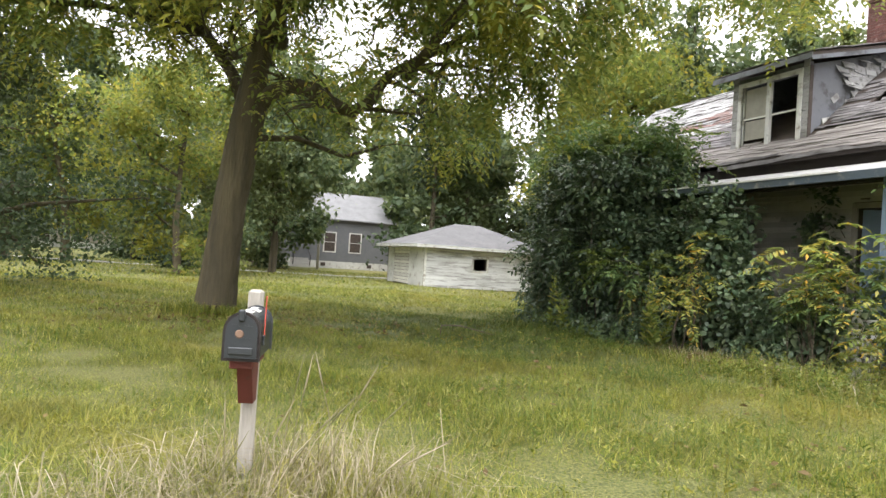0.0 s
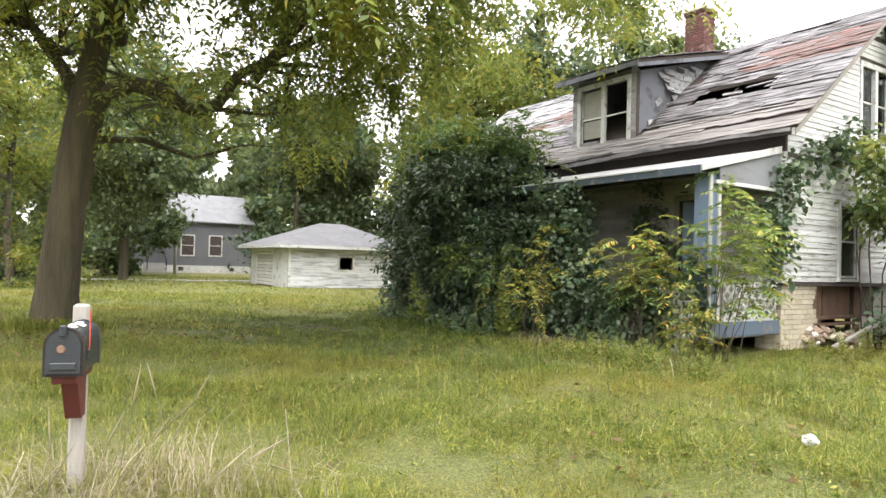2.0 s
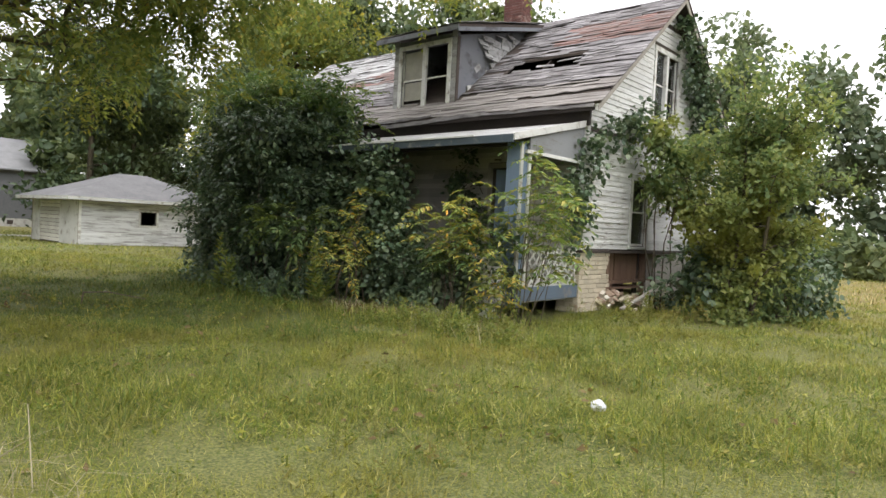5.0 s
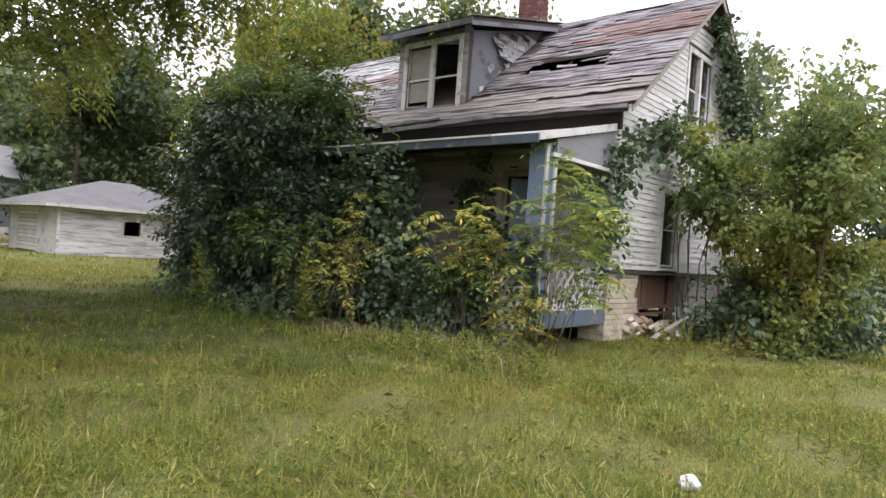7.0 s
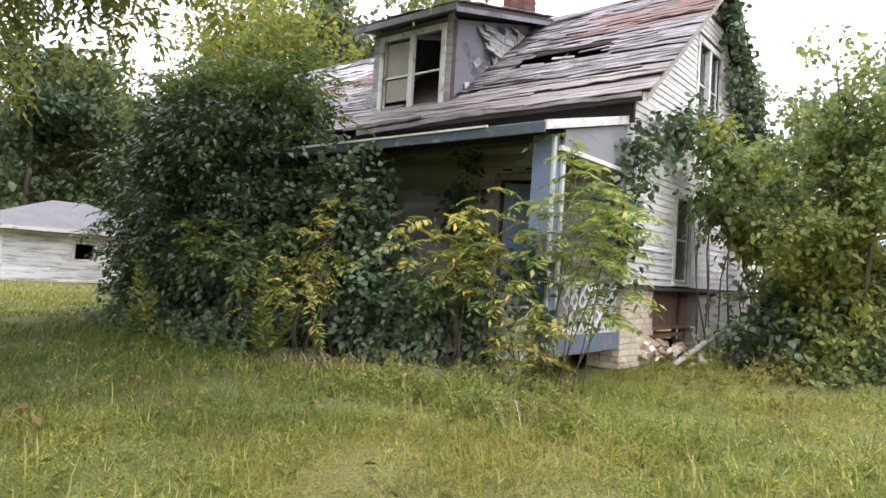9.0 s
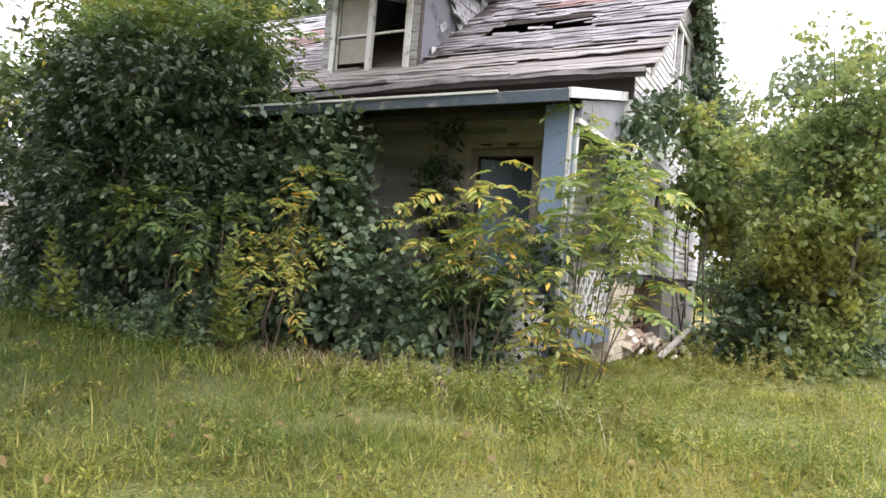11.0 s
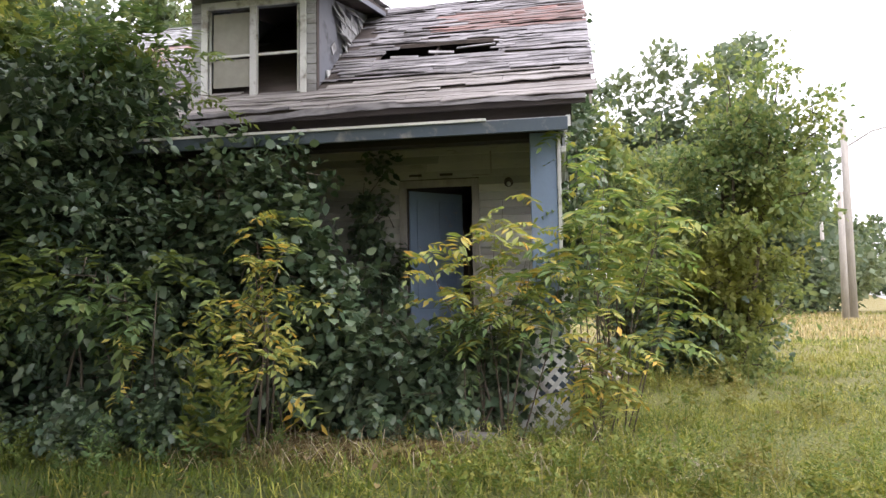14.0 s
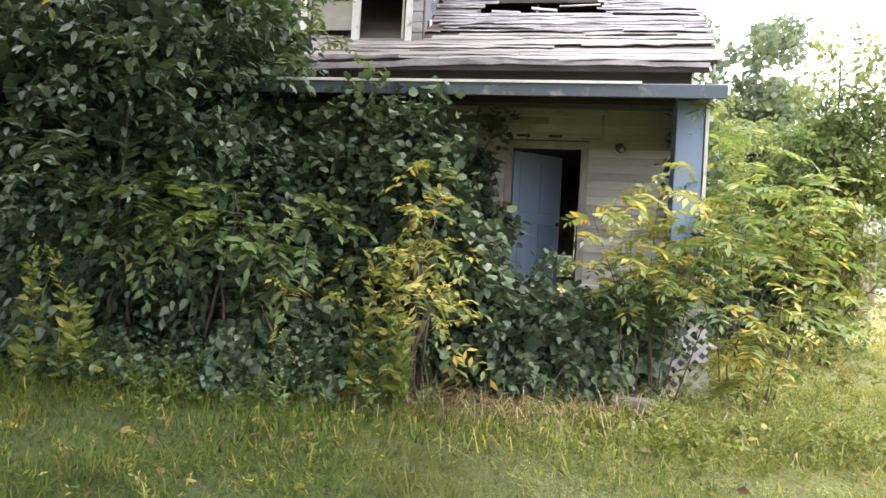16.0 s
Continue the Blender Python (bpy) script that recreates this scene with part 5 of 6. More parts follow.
leaf_tree((-13.0, 38.0, 0), 11, 4.4, 0.3, WALNUT, 41, "yellow-green tree across the lawn", clear=0.25, leaf=0.28, count=12000)
leaf_tree((-2.0, 56.0, 0), 16, 5.0, 0.3, FAR_LEAF, 42, "tall green tree by the far road", clear=0.25, leaf=0.38, count=7500)
leaf_tree((-13.0, 62.0, 0), 16, 5.0, 0.3, FAR_DARK, 43, "dark green tree by the far road", clear=0.25, leaf=0.42, count=7000)
leaf_tree((8.5, 74.0, 0), 20, 7.0, 0.3, FAR_LEAF, 44, "tall green tree beside the grey house", clear=0.2, leaf=0.42, count=11000)
leaf_tree((3.0, 40.0, 0), 13, 4.4, 0.25, FAR_LEAF, 45, "green tree behind the walnut", clear=0.28, leaf=0.28, count=12000)
leaf_tree((8.3, 54.0, 0), 17, 4.6, 0.35, FAR_LEAF, 46, "tall green tree beside the lawn of the grey house", clear=0.18, leaf=0.42, count=16000)
leaf_tree((7.5, 60.0, 0), 18, 5.0, 0.35, FAR_LEAF, 47, "tall green tree beside the far lawn", clear=0.3, leaf=0.42, count=14000)
leaf_tree((6.6, 43.0, 0), 17, 5.0, 0.3, FAR_LEAF, 48, "tall green tree on the lawn before the garage", clear=0.4, leaf=0.36, count=15000)
drive = prism(bmesh.new(), [(-40.0, 55.0), (6.0, 43.5), (30.0, 43.0), (30.0, 44.6), (6.2, 45.4), (-40.0, 58.0)], "z", -0.2, 0.02)
tagged(part("path", drive, CONCRETE), "pale gravel drive beyond the lawn", "path", kind="structure")
far_house((-15.6, 96, 0), 15, 9, 3.0, 2.0, BEIGE_SIDE, "long low beige house across the road", [(0.9, 0.75, 1.1, 1.4), (4.7, 0.8, 1.1, 1.2), (12.4, 0.8, 1.1, 1.2)], 0)
leaf_tree((18.0, 45.5, 0), 17, 5.5, 0.3, FAR_DARK, 49, "dark green tree rising behind the white garage", clear=0.15, leaf=0.45, count=8000)


# ---- overgrowth round the house ----
def mound(name, label, blobs, mat, seed, leaves, leaf, kind="simple", clumps=7, stems=24, width=0.7, shape="bush"):
    """A bush: thin branches and sprays of leaves on uneven lumps (x, y, z, rx, ry, rz); leaves: how many for a square metre of lump."""
    rng, nrng = random.Random(seed), np.random.default_rng(seed)
    t = thing(name, label, shape, (blobs[0][0], blobs[0][1], 0))
    bm = bmesh.new()
    out = []
    for bx, by, bz, rx, ry, rz in blobs:
        for _ in range(max(2, stems // len(blobs)) if stems else 0):
            a = Vector((bx + rng.gauss(0, rx * 0.3), by + rng.gauss(0, ry * 0.3), -0.1))
            b = Vector((bx + rng.gauss(0, rx * 0.4), by + rng.gauss(0, ry * 0.4), bz + rng.uniform(-0.3, 0.5) * rz))
            tube(bm, [a, a.lerp(b, 0.5) + Vector((rng.gauss(0, 0.1), rng.gauss(0, 0.1), 0)), b], [0.02, 0.014, 0.006], 4)
        area = 4 * math.pi * ((rx * ry) ** 1.6 / 3 + (rx * rz) ** 1.6 / 3 + (ry * rz) ** 1.6 / 3) ** (1 / 1.6)
        k = max(4, int(area * clumps))
        d = unit(nrng.normal(0, 1, (k, 3)))
        lump = 1 + 0.2 * np.sin(d[:, 0] * 6 + seed) * np.cos(d[:, 1] * 7 + by) + 0.14 * np.sin(d[:, 2] * 9 + bx)
        reach = lump * nrng.choice([0.6, 0.8, 0.95, 1.0, 1.08, 1.2], k)
        c = np.array([bx, by, bz]) + d * [rx, ry, rz] * reach[:, None]
        ok = c[:, 2] > 0.1
        c, d = c[ok], d[ok]
        axis = unit(d * 0.9 + nrng.normal(0, 0.35, d.shape) + [0, 0, 0.05])
        if stems:
            for q in range(0, len(c), 3):
                tube(bm, [c[q] - axis[q] * 0.3, c[q] + axis[q] * 0.18], [0.009, 0.004], 3)
        per = max(1, int(area * leaves / k))
        p, w = np.repeat(c, per, 0), np.repeat(axis, per, 0)
        u = nrng.uniform(-0.4, 1, len(p))[:, None]
        s = leaf * (1.8 if kind == "simple" else 0.5)
        p = p + w * u * s + nrng.normal(0, s * 0.42, p.shape) - [0, 0, 1] * (np.maximum(u, 0) ** 2 * s * 0.5)
        p[:, 2] = np.maximum(p[:, 2], 0.06)
        way = w * 0.6 + nrng.normal(0, 0.5, p.shape) + [0, 0, -0.35]
        if kind == "compound":
            out.append(compound_arrays(p, way + [0, 0, 0.45], nrng.uniform(0.75, 1.3, len(p)) * leaf, 5, nrng, 0.3, 0.4, 0.35))
        else:
            out.append(leaf_arrays(p, way, nrng.uniform(0.6, 1.35, len(p)) * leaf, width, nrng, 0.07, 1.3, True))
        if min(rx, ry, rz) > 0.33:
            # dense core of larger leaves, added to block light and darken the gaps
            m = int(area * 70)
            q = np.array([bx, by, bz]) + unit(nrng.normal(0, 1, (m, 3))) * [rx, ry, rz] * nrng.uniform(0.2, 0.75, (m, 1))
            q[:, 2] = np.maximum(q[:, 2], 0.08)
            out.append(leaf_arrays(q, nrng.normal(0, 1, (m, 3)), nrng.uniform(0.13, 0.26, m), 0.7, nrng, 0.07, 0.4))
    if stems:
        tagged(part("brushwood", bm, TWIG, t), kind="stuff")
    else:
        bm.free()
    v, f = joined(out)
    mesh_np("foliage", v, f, mat, t)
    return t


# dark tall shrub at the far end of the porch
mound("bush", "tall dark green overgrown shrub against the porch", [(11.0, 13.2, 2.0, 1.2, 1.3, 1.8), (11.3, 13.1, 3.5, 1.0, 1.1, 1.1), (10.7, 13.4, 1.0, 1.0, 1.2, 1.1), (10.7, 12.6, 1.9, 0.9, 0.8, 1.5), (11.3, 14.8, 3.4, 1.1, 1.3, 1.6), (11.0, 15.0, 1.7, 1.2, 1.4, 1.7), (11.2, 16.3, 2.0, 1.0, 1.0, 1.9), (11.2, 16.1, 3.6, 0.8, 0.8, 1.1), (10.7, 16.0, 0.8, 0.9, 1.1, 0.9), (10.2, 13.1, 3.5, 0.8, 0.9, 0.8), (10.1, 14.4, 3.2, 0.8, 1.0, 0.9)], SHRUB_LEAF, 61, 235, 0.115, clumps=8, width=0.6)
mound("sumac_shrub", "feathery green sumac rising from the dark shrub", [(10.6, 13.4, 2.8, 1.0, 1.1, 1.1), (10.3, 13.6, 1.6, 0.7, 0.9, 0.8), (11.0, 15.8, 4.0, 0.9, 1.2, 0.9), (10.6, 15.4, 2.6, 0.9, 1.1, 1.0), (10.7, 16.5, 2.4, 0.7, 0.7, 1.2)], DARK_LEAF, 62, 26, 0.45, "compound", stems=14)
mound("sumac_shrub", "light green feathery sumac crowns topping the dark shrub", [(11.3, 12.7, 4.35, 0.8, 0.9, 0.5), (11.3, 14.6, 4.8, 0.9, 1.2, 0.5), (11.2, 16.4, 4.6, 0.8, 0.9, 0.5)], SUMAC, 70, 30, 0.46, "compound", stems=9)
# creeper over the porch rail
mound("vine", "thick broad-leaved vine hanging over the porch", [(10.95, 11.0, 1.55, 0.5, 0.65, 1.35), (11.0, 10.45, 1.55, 0.45, 0.5, 1.4), (10.9, 11.6, 1.25, 0.55, 0.5, 1.15), (10.9, 10.0, 1.1, 0.45, 0.42, 1.05), (10.85, 9.6, 0.9, 0.45, 0.4, 0.75), (10.8, 9.2, 0.68, 0.45, 0.4, 0.5), (10.75, 8.75, 0.52, 0.4, 0.45, 0.38), (10.75, 8.25, 0.42, 0.35, 0.4, 0.26), (10.35, 11.5, 0.7, 0.4, 0.6, 0.6), (11.2, 12.0, 1.3, 0.5, 0.4, 1.0)], DARK_LEAF, 63, 430, 0.115, clumps=15, width=0.85, shape="vine")
mound("vine", "vine strands climbing to the porch roof edge", [(11.05, 11.15, 2.8, 0.2, 0.35, 0.4), (11.08, 10.3, 2.75, 0.2, 0.3, 0.42), (11.05, 10.7, 2.45, 0.25, 0.6, 0.3), (12.9, 9.75, 2.8, 0.2, 0.16, 0.6), (13.4, 9.65, 2.2, 0.12, 0.2, 0.6), (13.2, 9.7, 1.6, 0.16, 0.16, 0.5)], DARK_LEAF, 66, 420, 0.11, clumps=16, width=0.85, stems=10, shape="vine")
mound("vine", "dark vine wrapped round the lattice by the porch post", [(10.95, 7.75, 0.75, 0.22, 0.4, 0.45), (11.25, 7.4, 1.15, 0.25, 0.25, 0.5), (10.85, 7.95, 0.4, 0.25, 0.3, 0.3)], DARK_LEAF, 86, 260, 0.11, clumps=12, width=0.85, stems=8, shape="vine")
mound("sapling", "yellowing young sumac in front of the vine", [(10.15, 10.05, 2.0, 0.25, 0.3, 0.28), (9.9, 10.0, 1.5, 0.3, 0.3, 0.3), (9.67, 9.9, 0.9, 0.35, 0.38, 0.3), (9.75, 11.3, 0.95, 0.25, 0.4, 0.16)], YELLOW_LEAF, 64, 26, 0.34, "compound", stems=8, shape="sapling")
mound("sapling", "green young sumac beside the vine", [(10.0, 12.3, 1.75, 0.4, 0.65, 0.3), (10.1, 13.3, 1.6, 0.4, 0.6, 0.3), (9.9, 11.5, 1.55, 0.25, 0.4, 0.3)], SUMAC, 65, 34, 0.46, "compound", stems=8, shape="sapling")
mound("bush", "yellow-green leafy weeds before the porch", [(9.0 + 0.2 * math.sin(k * 2.1), 6.4 + k * 0.5, 0.08, 0.3, 0.35, 0.13 + 0.06 * math.sin(k * 1.3)) for k in range(5)], WEED, 68, 260, 0.05, clumps=22, stems=0)
# this end of the weed strip takes darker leaves to imitate the shade there
mound("bush", "low green weeds before the overgrown porch, darkened as shade", [(9.6 + 0.25 * math.sin(k * 2.1), 10.7 + k * 0.5, 0.2, 0.4, 0.4, 0.32 + 0.12 * math.sin(k * 1.3)) for k in range(9)], SHRUB_LEAF, 69, 260, 0.075, clumps=18, stems=0)


# tree-of-heaven shoots at the porch corner
def sapling(label, at, tops, mat, seed, length=0.5, pairs=6, per=9, bare=0.4):
    rng, nrng = random.Random(seed), np.random.default_rng(seed)
    t = thing("sapling", label, "sapling", at)
    P, D = [], []
    for top in tops:
        a = Vector(at).lerp(Vector((top[0], top[1], 0)), 0.25) + Vector((rng.gauss(0, 0.09), rng.gauss(0, 0.09), -0.1))
        b = Vector(top)
        mid = a.lerp(b, 0.5) + Vector((rng.gauss(0, 0.12), rng.gauss(0, 0.12), 0.1))
        path = [a, a.lerp(mid, 0.5), mid, mid.lerp(b, 0.5), b]
        part("stem", tube(bmesh.new(), path, [0.009, 0.008, 0.006, 0.004, 0.002], 5), TWIG, t)
        for k in range(per):
            u = bare + (1 - bare) * (k + 1) / per
            i = min(u * 4, 3.999)
            p = path[int(i)].lerp(path[int(i) + 1], i - int(i))
            g = k * 2.4 + rng.random()
            P.append(p)
            D.append((math.cos(g), math.sin(g), rng.uniform(0.1, 0.8)))
    n = len(P)
    v, f = compound_arrays(np.array(P), np.array(D), nrng.uniform(0.65, 1.25, n) * length, pairs, nrng, 0.25, 0.36, 0.5)
    mesh_np("foliage", v, f, mat, t)
    return t


sapling("bright green young tree-of-heaven at the porch corner", (10.9, 6.75, 0), [(11.6, 6.9, 3.35), (11.2, 6.6, 2.9), (11.5, 6.6, 3.0), (10.8, 6.95, 2.3), (12.0, 6.5, 2.6), (11.1, 6.1, 2.3), (10.8, 5.95, 2.5), (11.5, 6.0, 2.4), (11.05, 5.9, 1.3), (12.4, 6.5, 2.3)], BRIGHT_LEAF, 71, 0.54, 6, 15, 0.48)
sapling("yellowing young tree-of-heaven before the porch wall", (10.4, 7.8, 0), [(10.1, 8.05, 2.1), (10.3, 7.75, 2.2), (10.45, 7.4, 2.05), (9.9, 8.45, 1.95), (10.6, 7.7, 2.45), (10.5, 7.2, 1.8), (10.3, 7.6, 1.6)], YELLOW_LEAF, 72, 0.48, 7, 11, 0.5)
sapling("green young tree-of-heaven before the porch", (10.35, 7.65, 0), [(10.2, 7.4, 1.9), (10.3, 7.1, 1.8), (10.0, 7.7, 1.4), (10.4, 8.2, 1.5), (10.3, 8.0, 1.2)], SUMAC, 73, 0.5, 6, 11, 0.45)
sapling("yellow-leaved shoots at the porch corner", (10.4, 6.9, 0), [(10.3, 6.7, 1.3), (10.5, 6.4, 0.9), (10.2, 7.0, 1.0), (10.4, 6.8, 0.7), (10.35, 6.6, 1.0), (10.5, 6.7, 0.8)], YELLOW_LEAF, 77, 0.45, 6, 10, 0.15)
mound("bush", "low tangle of green shoots at the porch corner", [(11.3, 7.75, 0.55, 0.35, 0.3, 0.5), (10.6, 8.1, 0.5, 0.45, 0.5, 0.6), (10.55, 8.75, 0.5, 0.5, 0.55, 0.62)], DARK_LEAF, 74, 420, 0.085, clumps=16)
# vines on the house
mound("vine", "green vine climbing the corner of the house", [(13.3, 6.86, 2.6, 0.26, 0.13, 0.7), (13.55, 6.84, 3.3, 0.28, 0.12, 0.35), (13.2, 6.85, 1.8, 0.2, 0.15, 0.5), (14.2, 6.8, 3.75, 0.45, 0.12, 0.2), (14.9, 6.76, 4.15, 0.45, 0.14, 0.25), (15.6, 6.7, 4.4, 0.5, 0.18, 0.3), (12.9, 6.85, 2.3, 0.3, 0.12, 0.45)], DARK_LEAF, 75, 210, 0.12, clumps=14, stems=0, width=0.8, shape="vine")
mound("bush", "leafy mulberry branches leaning on the gable wall", [(15.7, 6.35, 3.9, 0.5, 0.35, 0.6), (16.3, 6.1, 3.3, 0.6, 0.45, 0.8), (15.75, 6.3, 2.85, 0.45, 0.4, 0.4), (16.8, 6.0, 2.4, 0.5, 0.5, 0.7), (17.0, 5.9, 3.6, 0.5, 0.4, 0.5)], MULBERRY, 85, 120, 0.125, clumps=12, stems=9)
mound("vine", "green vine covering the gable peak", [(17.75, 6.68, 6.9, 0.3, 0.08, 0.35), (18.2, 6.68, 6.3, 0.4, 0.1, 0.45), (18.75, 6.68, 5.6, 0.5, 0.12, 0.55), (19.3, 6.68, 4.9, 0.6, 0.2, 0.7)], DARK_LEAF, 76, 260, 0.12, clumps=12, stems=0, width=0.8, shape="vine")
# mulberry trees beside the gable
leaf_tree((15.8, 4.6, 0), 6.1, 1.3, 0.06, MULBERRY, 81, "young many-stemmed mulberry tree beside the gable wall", clear=0.1, leaf=0.115, count=17000, limbs=12, stems=3)
leaf_tree((16.7, 4.0, 0), 4.9, 1.1, 0.06, MULBERRY, 82, "yellowing mulberry tree beside the house", clear=0.1, leaf=0.115, count=13000, limbs=12, stems=3)
leaf_tree((19.4, 5.2, 0), 6.6, 1.2, 0.06, MULBERRY, 83, "tall thin mulberry tree behind the others", clear=0.1, leaf=0.115, count=11000, limbs=12, stems=3)
mound("bush", "dark undergrowth below the mulberry trees", [(15.9, 5.2, 0.7, 0.9, 0.8, 0.9), (16.9, 4.3, 0.8, 1.0, 0.9, 1.0), (18.2, 4.2, 0.8, 1.0, 0.9, 1.0), (19.8, 4.9, 0.8, 1.0, 0.9, 1.0), (21.3, 5.2, 0.7, 0.8, 0.8, 0.9)], DARK_LEAF, 84, 150, 0.13, clumps=9)


# ---- rubble, litter ----
def rubble():
    rng = random.Random(14)
    PALE = plain("broken_plaster", (0.5, 0.44, 0.36), (0.7, 0.66, 0.58), 5, 0.9)
    PALE_BROWN = plain("broken_brick", (0.2, 0.13, 0.09), (0.4, 0.3, 0.22), 6, 0.9)
    for k in range(64):
        x, y = rng.uniform(14.4, 16.4), GY - abs(rng.gauss(0, 0.4)) + 0.1
        s = rng.uniform(0.04, 0.13)
        z = max(0.03, 0.5 - (GY - y) * 0.55 - abs(x - 15.1) * 0.2) * rng.uniform(0.5, 1)
        bm = boxed(-s, s, -s * 0.6, s * 0.6, -s * 0.4, s * 0.4, 0.012)
        for v in bm.verts:
            v.co *= rng.uniform(0.8, 1.15)
        bmesh.ops.transform(bm, matrix=pose(x, y, z, rng.uniform(-40, 40), rng.uniform(-40, 40), rng.uniform(0, 180)), verts=bm.verts)
        tagged(part("rubble", bm, (PALE, CREAM_BRICK, PALE_BROWN, PALE_BROWN, CREAM_BRICK)[k % 5]), "broken piece of cream-painted brick and plaster", "rubble", "rubble under the gable")


rubble()
for a, args in (((15.7, 6.45, 0.38, 4, -14, 24), (0.95, 0.06)), ((15.0, 6.3, 0.3, 0, -20, -12), (0.6, 0.05))):
    tagged(part("plank", boxed(-args[0], args[0], -args[1], args[1], -0.02, 0.02, 0.004, pose(*a)), GREY_WOOD), "grey broken plank lying on the rubble", "plank")

bm = bmesh.new()
bmesh.ops.create_icosphere(bm, subdivisions=2, radius=0.085)
for v in bm.verts:
    v.co = Vector((v.co.x * 1.0, v.co.y * 0.8, max(v.co.z * 0.75, -0.04))) * (1 + 0.35 * noise.noise(v.co * 14))
bmesh.ops.transform(bm, matrix=Matrix.Translation((6.76, 2.79, 0.05)), verts=bm.verts)
tagged(part("litter", bm, plain("white_paper", (0.42, 0.43, 0.46), (0.6, 0.61, 0.63), 8, 0.8)), "crumpled white paper lying in the grass", "litter")
tagged(part("slab", boxed(-0.3, 0.3, -0.09, 0.09, -0.05, 0.05, 0.015, pose(4.36, 1.76, -0.055, 2, 3, -48)), MORTAR), "small weathered grey slab sunk in the grass", "slab")
tagged(part("stick", tube(bmesh.new(), [(5.6, 12.0, 0.0), (5.65, 12.05, 0.22), (5.95, 11.8, 0.24), (6.5, 11.5, 0.12)], [0.016, 0.014, 0.012, 0.006], 5), TWIG), "bent dead stick standing in the lawn", "stick")
tagged(part("concrete_block", boxed(-0.2, 0.2, -0.1, 0.1, -0.05, 0.2, 0.012, pose(10.0, 7.95, -0.04, 0, 0, 80)), plain("stained_block", (0.12, 0.11, 0.1), (0.2, 0.19, 0.17), 8, 0.95)), "grey concrete block before the porch", "block")


# ---- grass ----
def path_far(x, y):
    """Distance of a lawn point from the line walked, for thinning the grass."""
    best = np.full(x.shape, 1e9)
    for (ax, ay), (bx, by) in zip([(0.7, 0), (1.2, -0.1), (3.6, 2.6), (3.7, 5.0)], [(1.2, -0.1), (3.6, 2.6), (3.7, 5.0), (3.5, 9.0)]):
        u = np.clip(((x - ax) * (bx - ax) + (y - ay) * (by - ay)) / ((bx - ax) ** 2 + (by - ay) ** 2), 0, 1)
        best = np.minimum(best, np.hypot(x - ax - u * (bx - ax), y - ay - u * (by - ay)))
    return best


def in_house(x, y):
    return ((x > 13.4) & (x < 23) & (y > 6.9) & (y < 20.4)) | ((x > 13.1) & (x < 20) & (y > 33.4) & (y < 40.2)) | ((x > 11.2) & (x < 13.7) & (y > 7) & (y < 14.6))


def grass_ring(count, near, far, height, width, seed, mat, lo, hi, simple):
    rng = np.random.default_rng(seed)
    n = count * 4
    x, y = rng.uniform(lo[0], hi[0], n), rng.uniform(lo[1], hi[1], n)
    d = path_far(x, y)
    keep = (d > near) & (d < far) & ~in_house(x, y) & (np.hypot((x - 9.95) / 0.55, (y - 9.2) / 1.25) > 1) & (y > -2.5 - 0.45 * x)
    x, y, d = x[keep][:count], y[keep][:count], d[keep][:count]
    # greener blades before the porch and the shrub, their colour darkened as shade
    shade_green = 1.15 - np.hypot((x - 8.4) / 4.0, (y - 12.8) / 4.8) + 0.16 * np.sin(x * 1.9 + y) + 0.12 * np.sin(y * 2.7 - x * 0.8) + rng.normal(0, 0.16, len(x))
    tuft = 0.75 + 0.3 * np.sin(x * 2.1 + 1.3 * np.sin(y * 1.7)) * np.cos(y * 2.6 + np.sin(x * 1.1)) + 0.2 * np.sin(x * 0.7 + 2) * np.sin(y * 0.6)
    h = height * tuft * rng.uniform(0.45, 1.3, len(x))
    base = np.stack([x, y, lift(x, y) - 0.01], 1)
    for sel, m, label in ((shade_green <= 0, mat, "yellow-green unmown lawn grass"), (shade_green > 0, SHADED_GRASS, "deep green shorter lawn grass before the porch, darkened as shade")):
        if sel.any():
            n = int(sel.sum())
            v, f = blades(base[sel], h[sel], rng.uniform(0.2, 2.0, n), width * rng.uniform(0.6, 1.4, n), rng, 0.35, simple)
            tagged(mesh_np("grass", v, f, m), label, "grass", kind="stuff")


grass_ring(260000, 0.0, 4.5, 0.15, 0.0045, 91, GRASS, (-4, -5), (9, 14), True)
grass_ring(190000, 4.5, 10.0, 0.15, 0.0075, 92, GRASS, (-10, -9), (15, 19), True)
grass_ring(165000, 10.0, 20.0, 0.17, 0.013, 93, GRASS, (-20, -12), (25, 29), True)
grass_ring(90000, 20.0, 46.0, 0.18, 0.026, 94, GRASS, (-28, -14), (50, 58), True)


def tall_grass(name, label, spots, count, height, spread, mat, seed, width=0.004, lean=1.0):
    rng = np.random.default_rng(seed)
    c = np.array(spots)[rng.integers(0, len(spots), count)]
    p = c + rng.normal(0, spread, (count, 2))
    v, f = blades(np.stack([p[:, 0], p[:, 1], lift(p[:, 0], p[:, 1])], 1), rng.uniform(0.4, 1.2, count) * height, rng.uniform(0.1, 0.9, count) * lean, width * rng.uniform(0.6, 1.3, count), rng, 0.5)
    tagged(mesh_np(name, v, f, mat), label, "grass", kind="stuff")


tall_grass("tall_grass", "tall dry straw-coloured grass round the mailbox post", [(1.1, 3.4), (0.7, 3.2), (1.5, 3.2), (0.3, 3.0), (1.4, 3.7)], 2400, 0.62, 0.32, STRAW, 95, 0.003, 1.7)
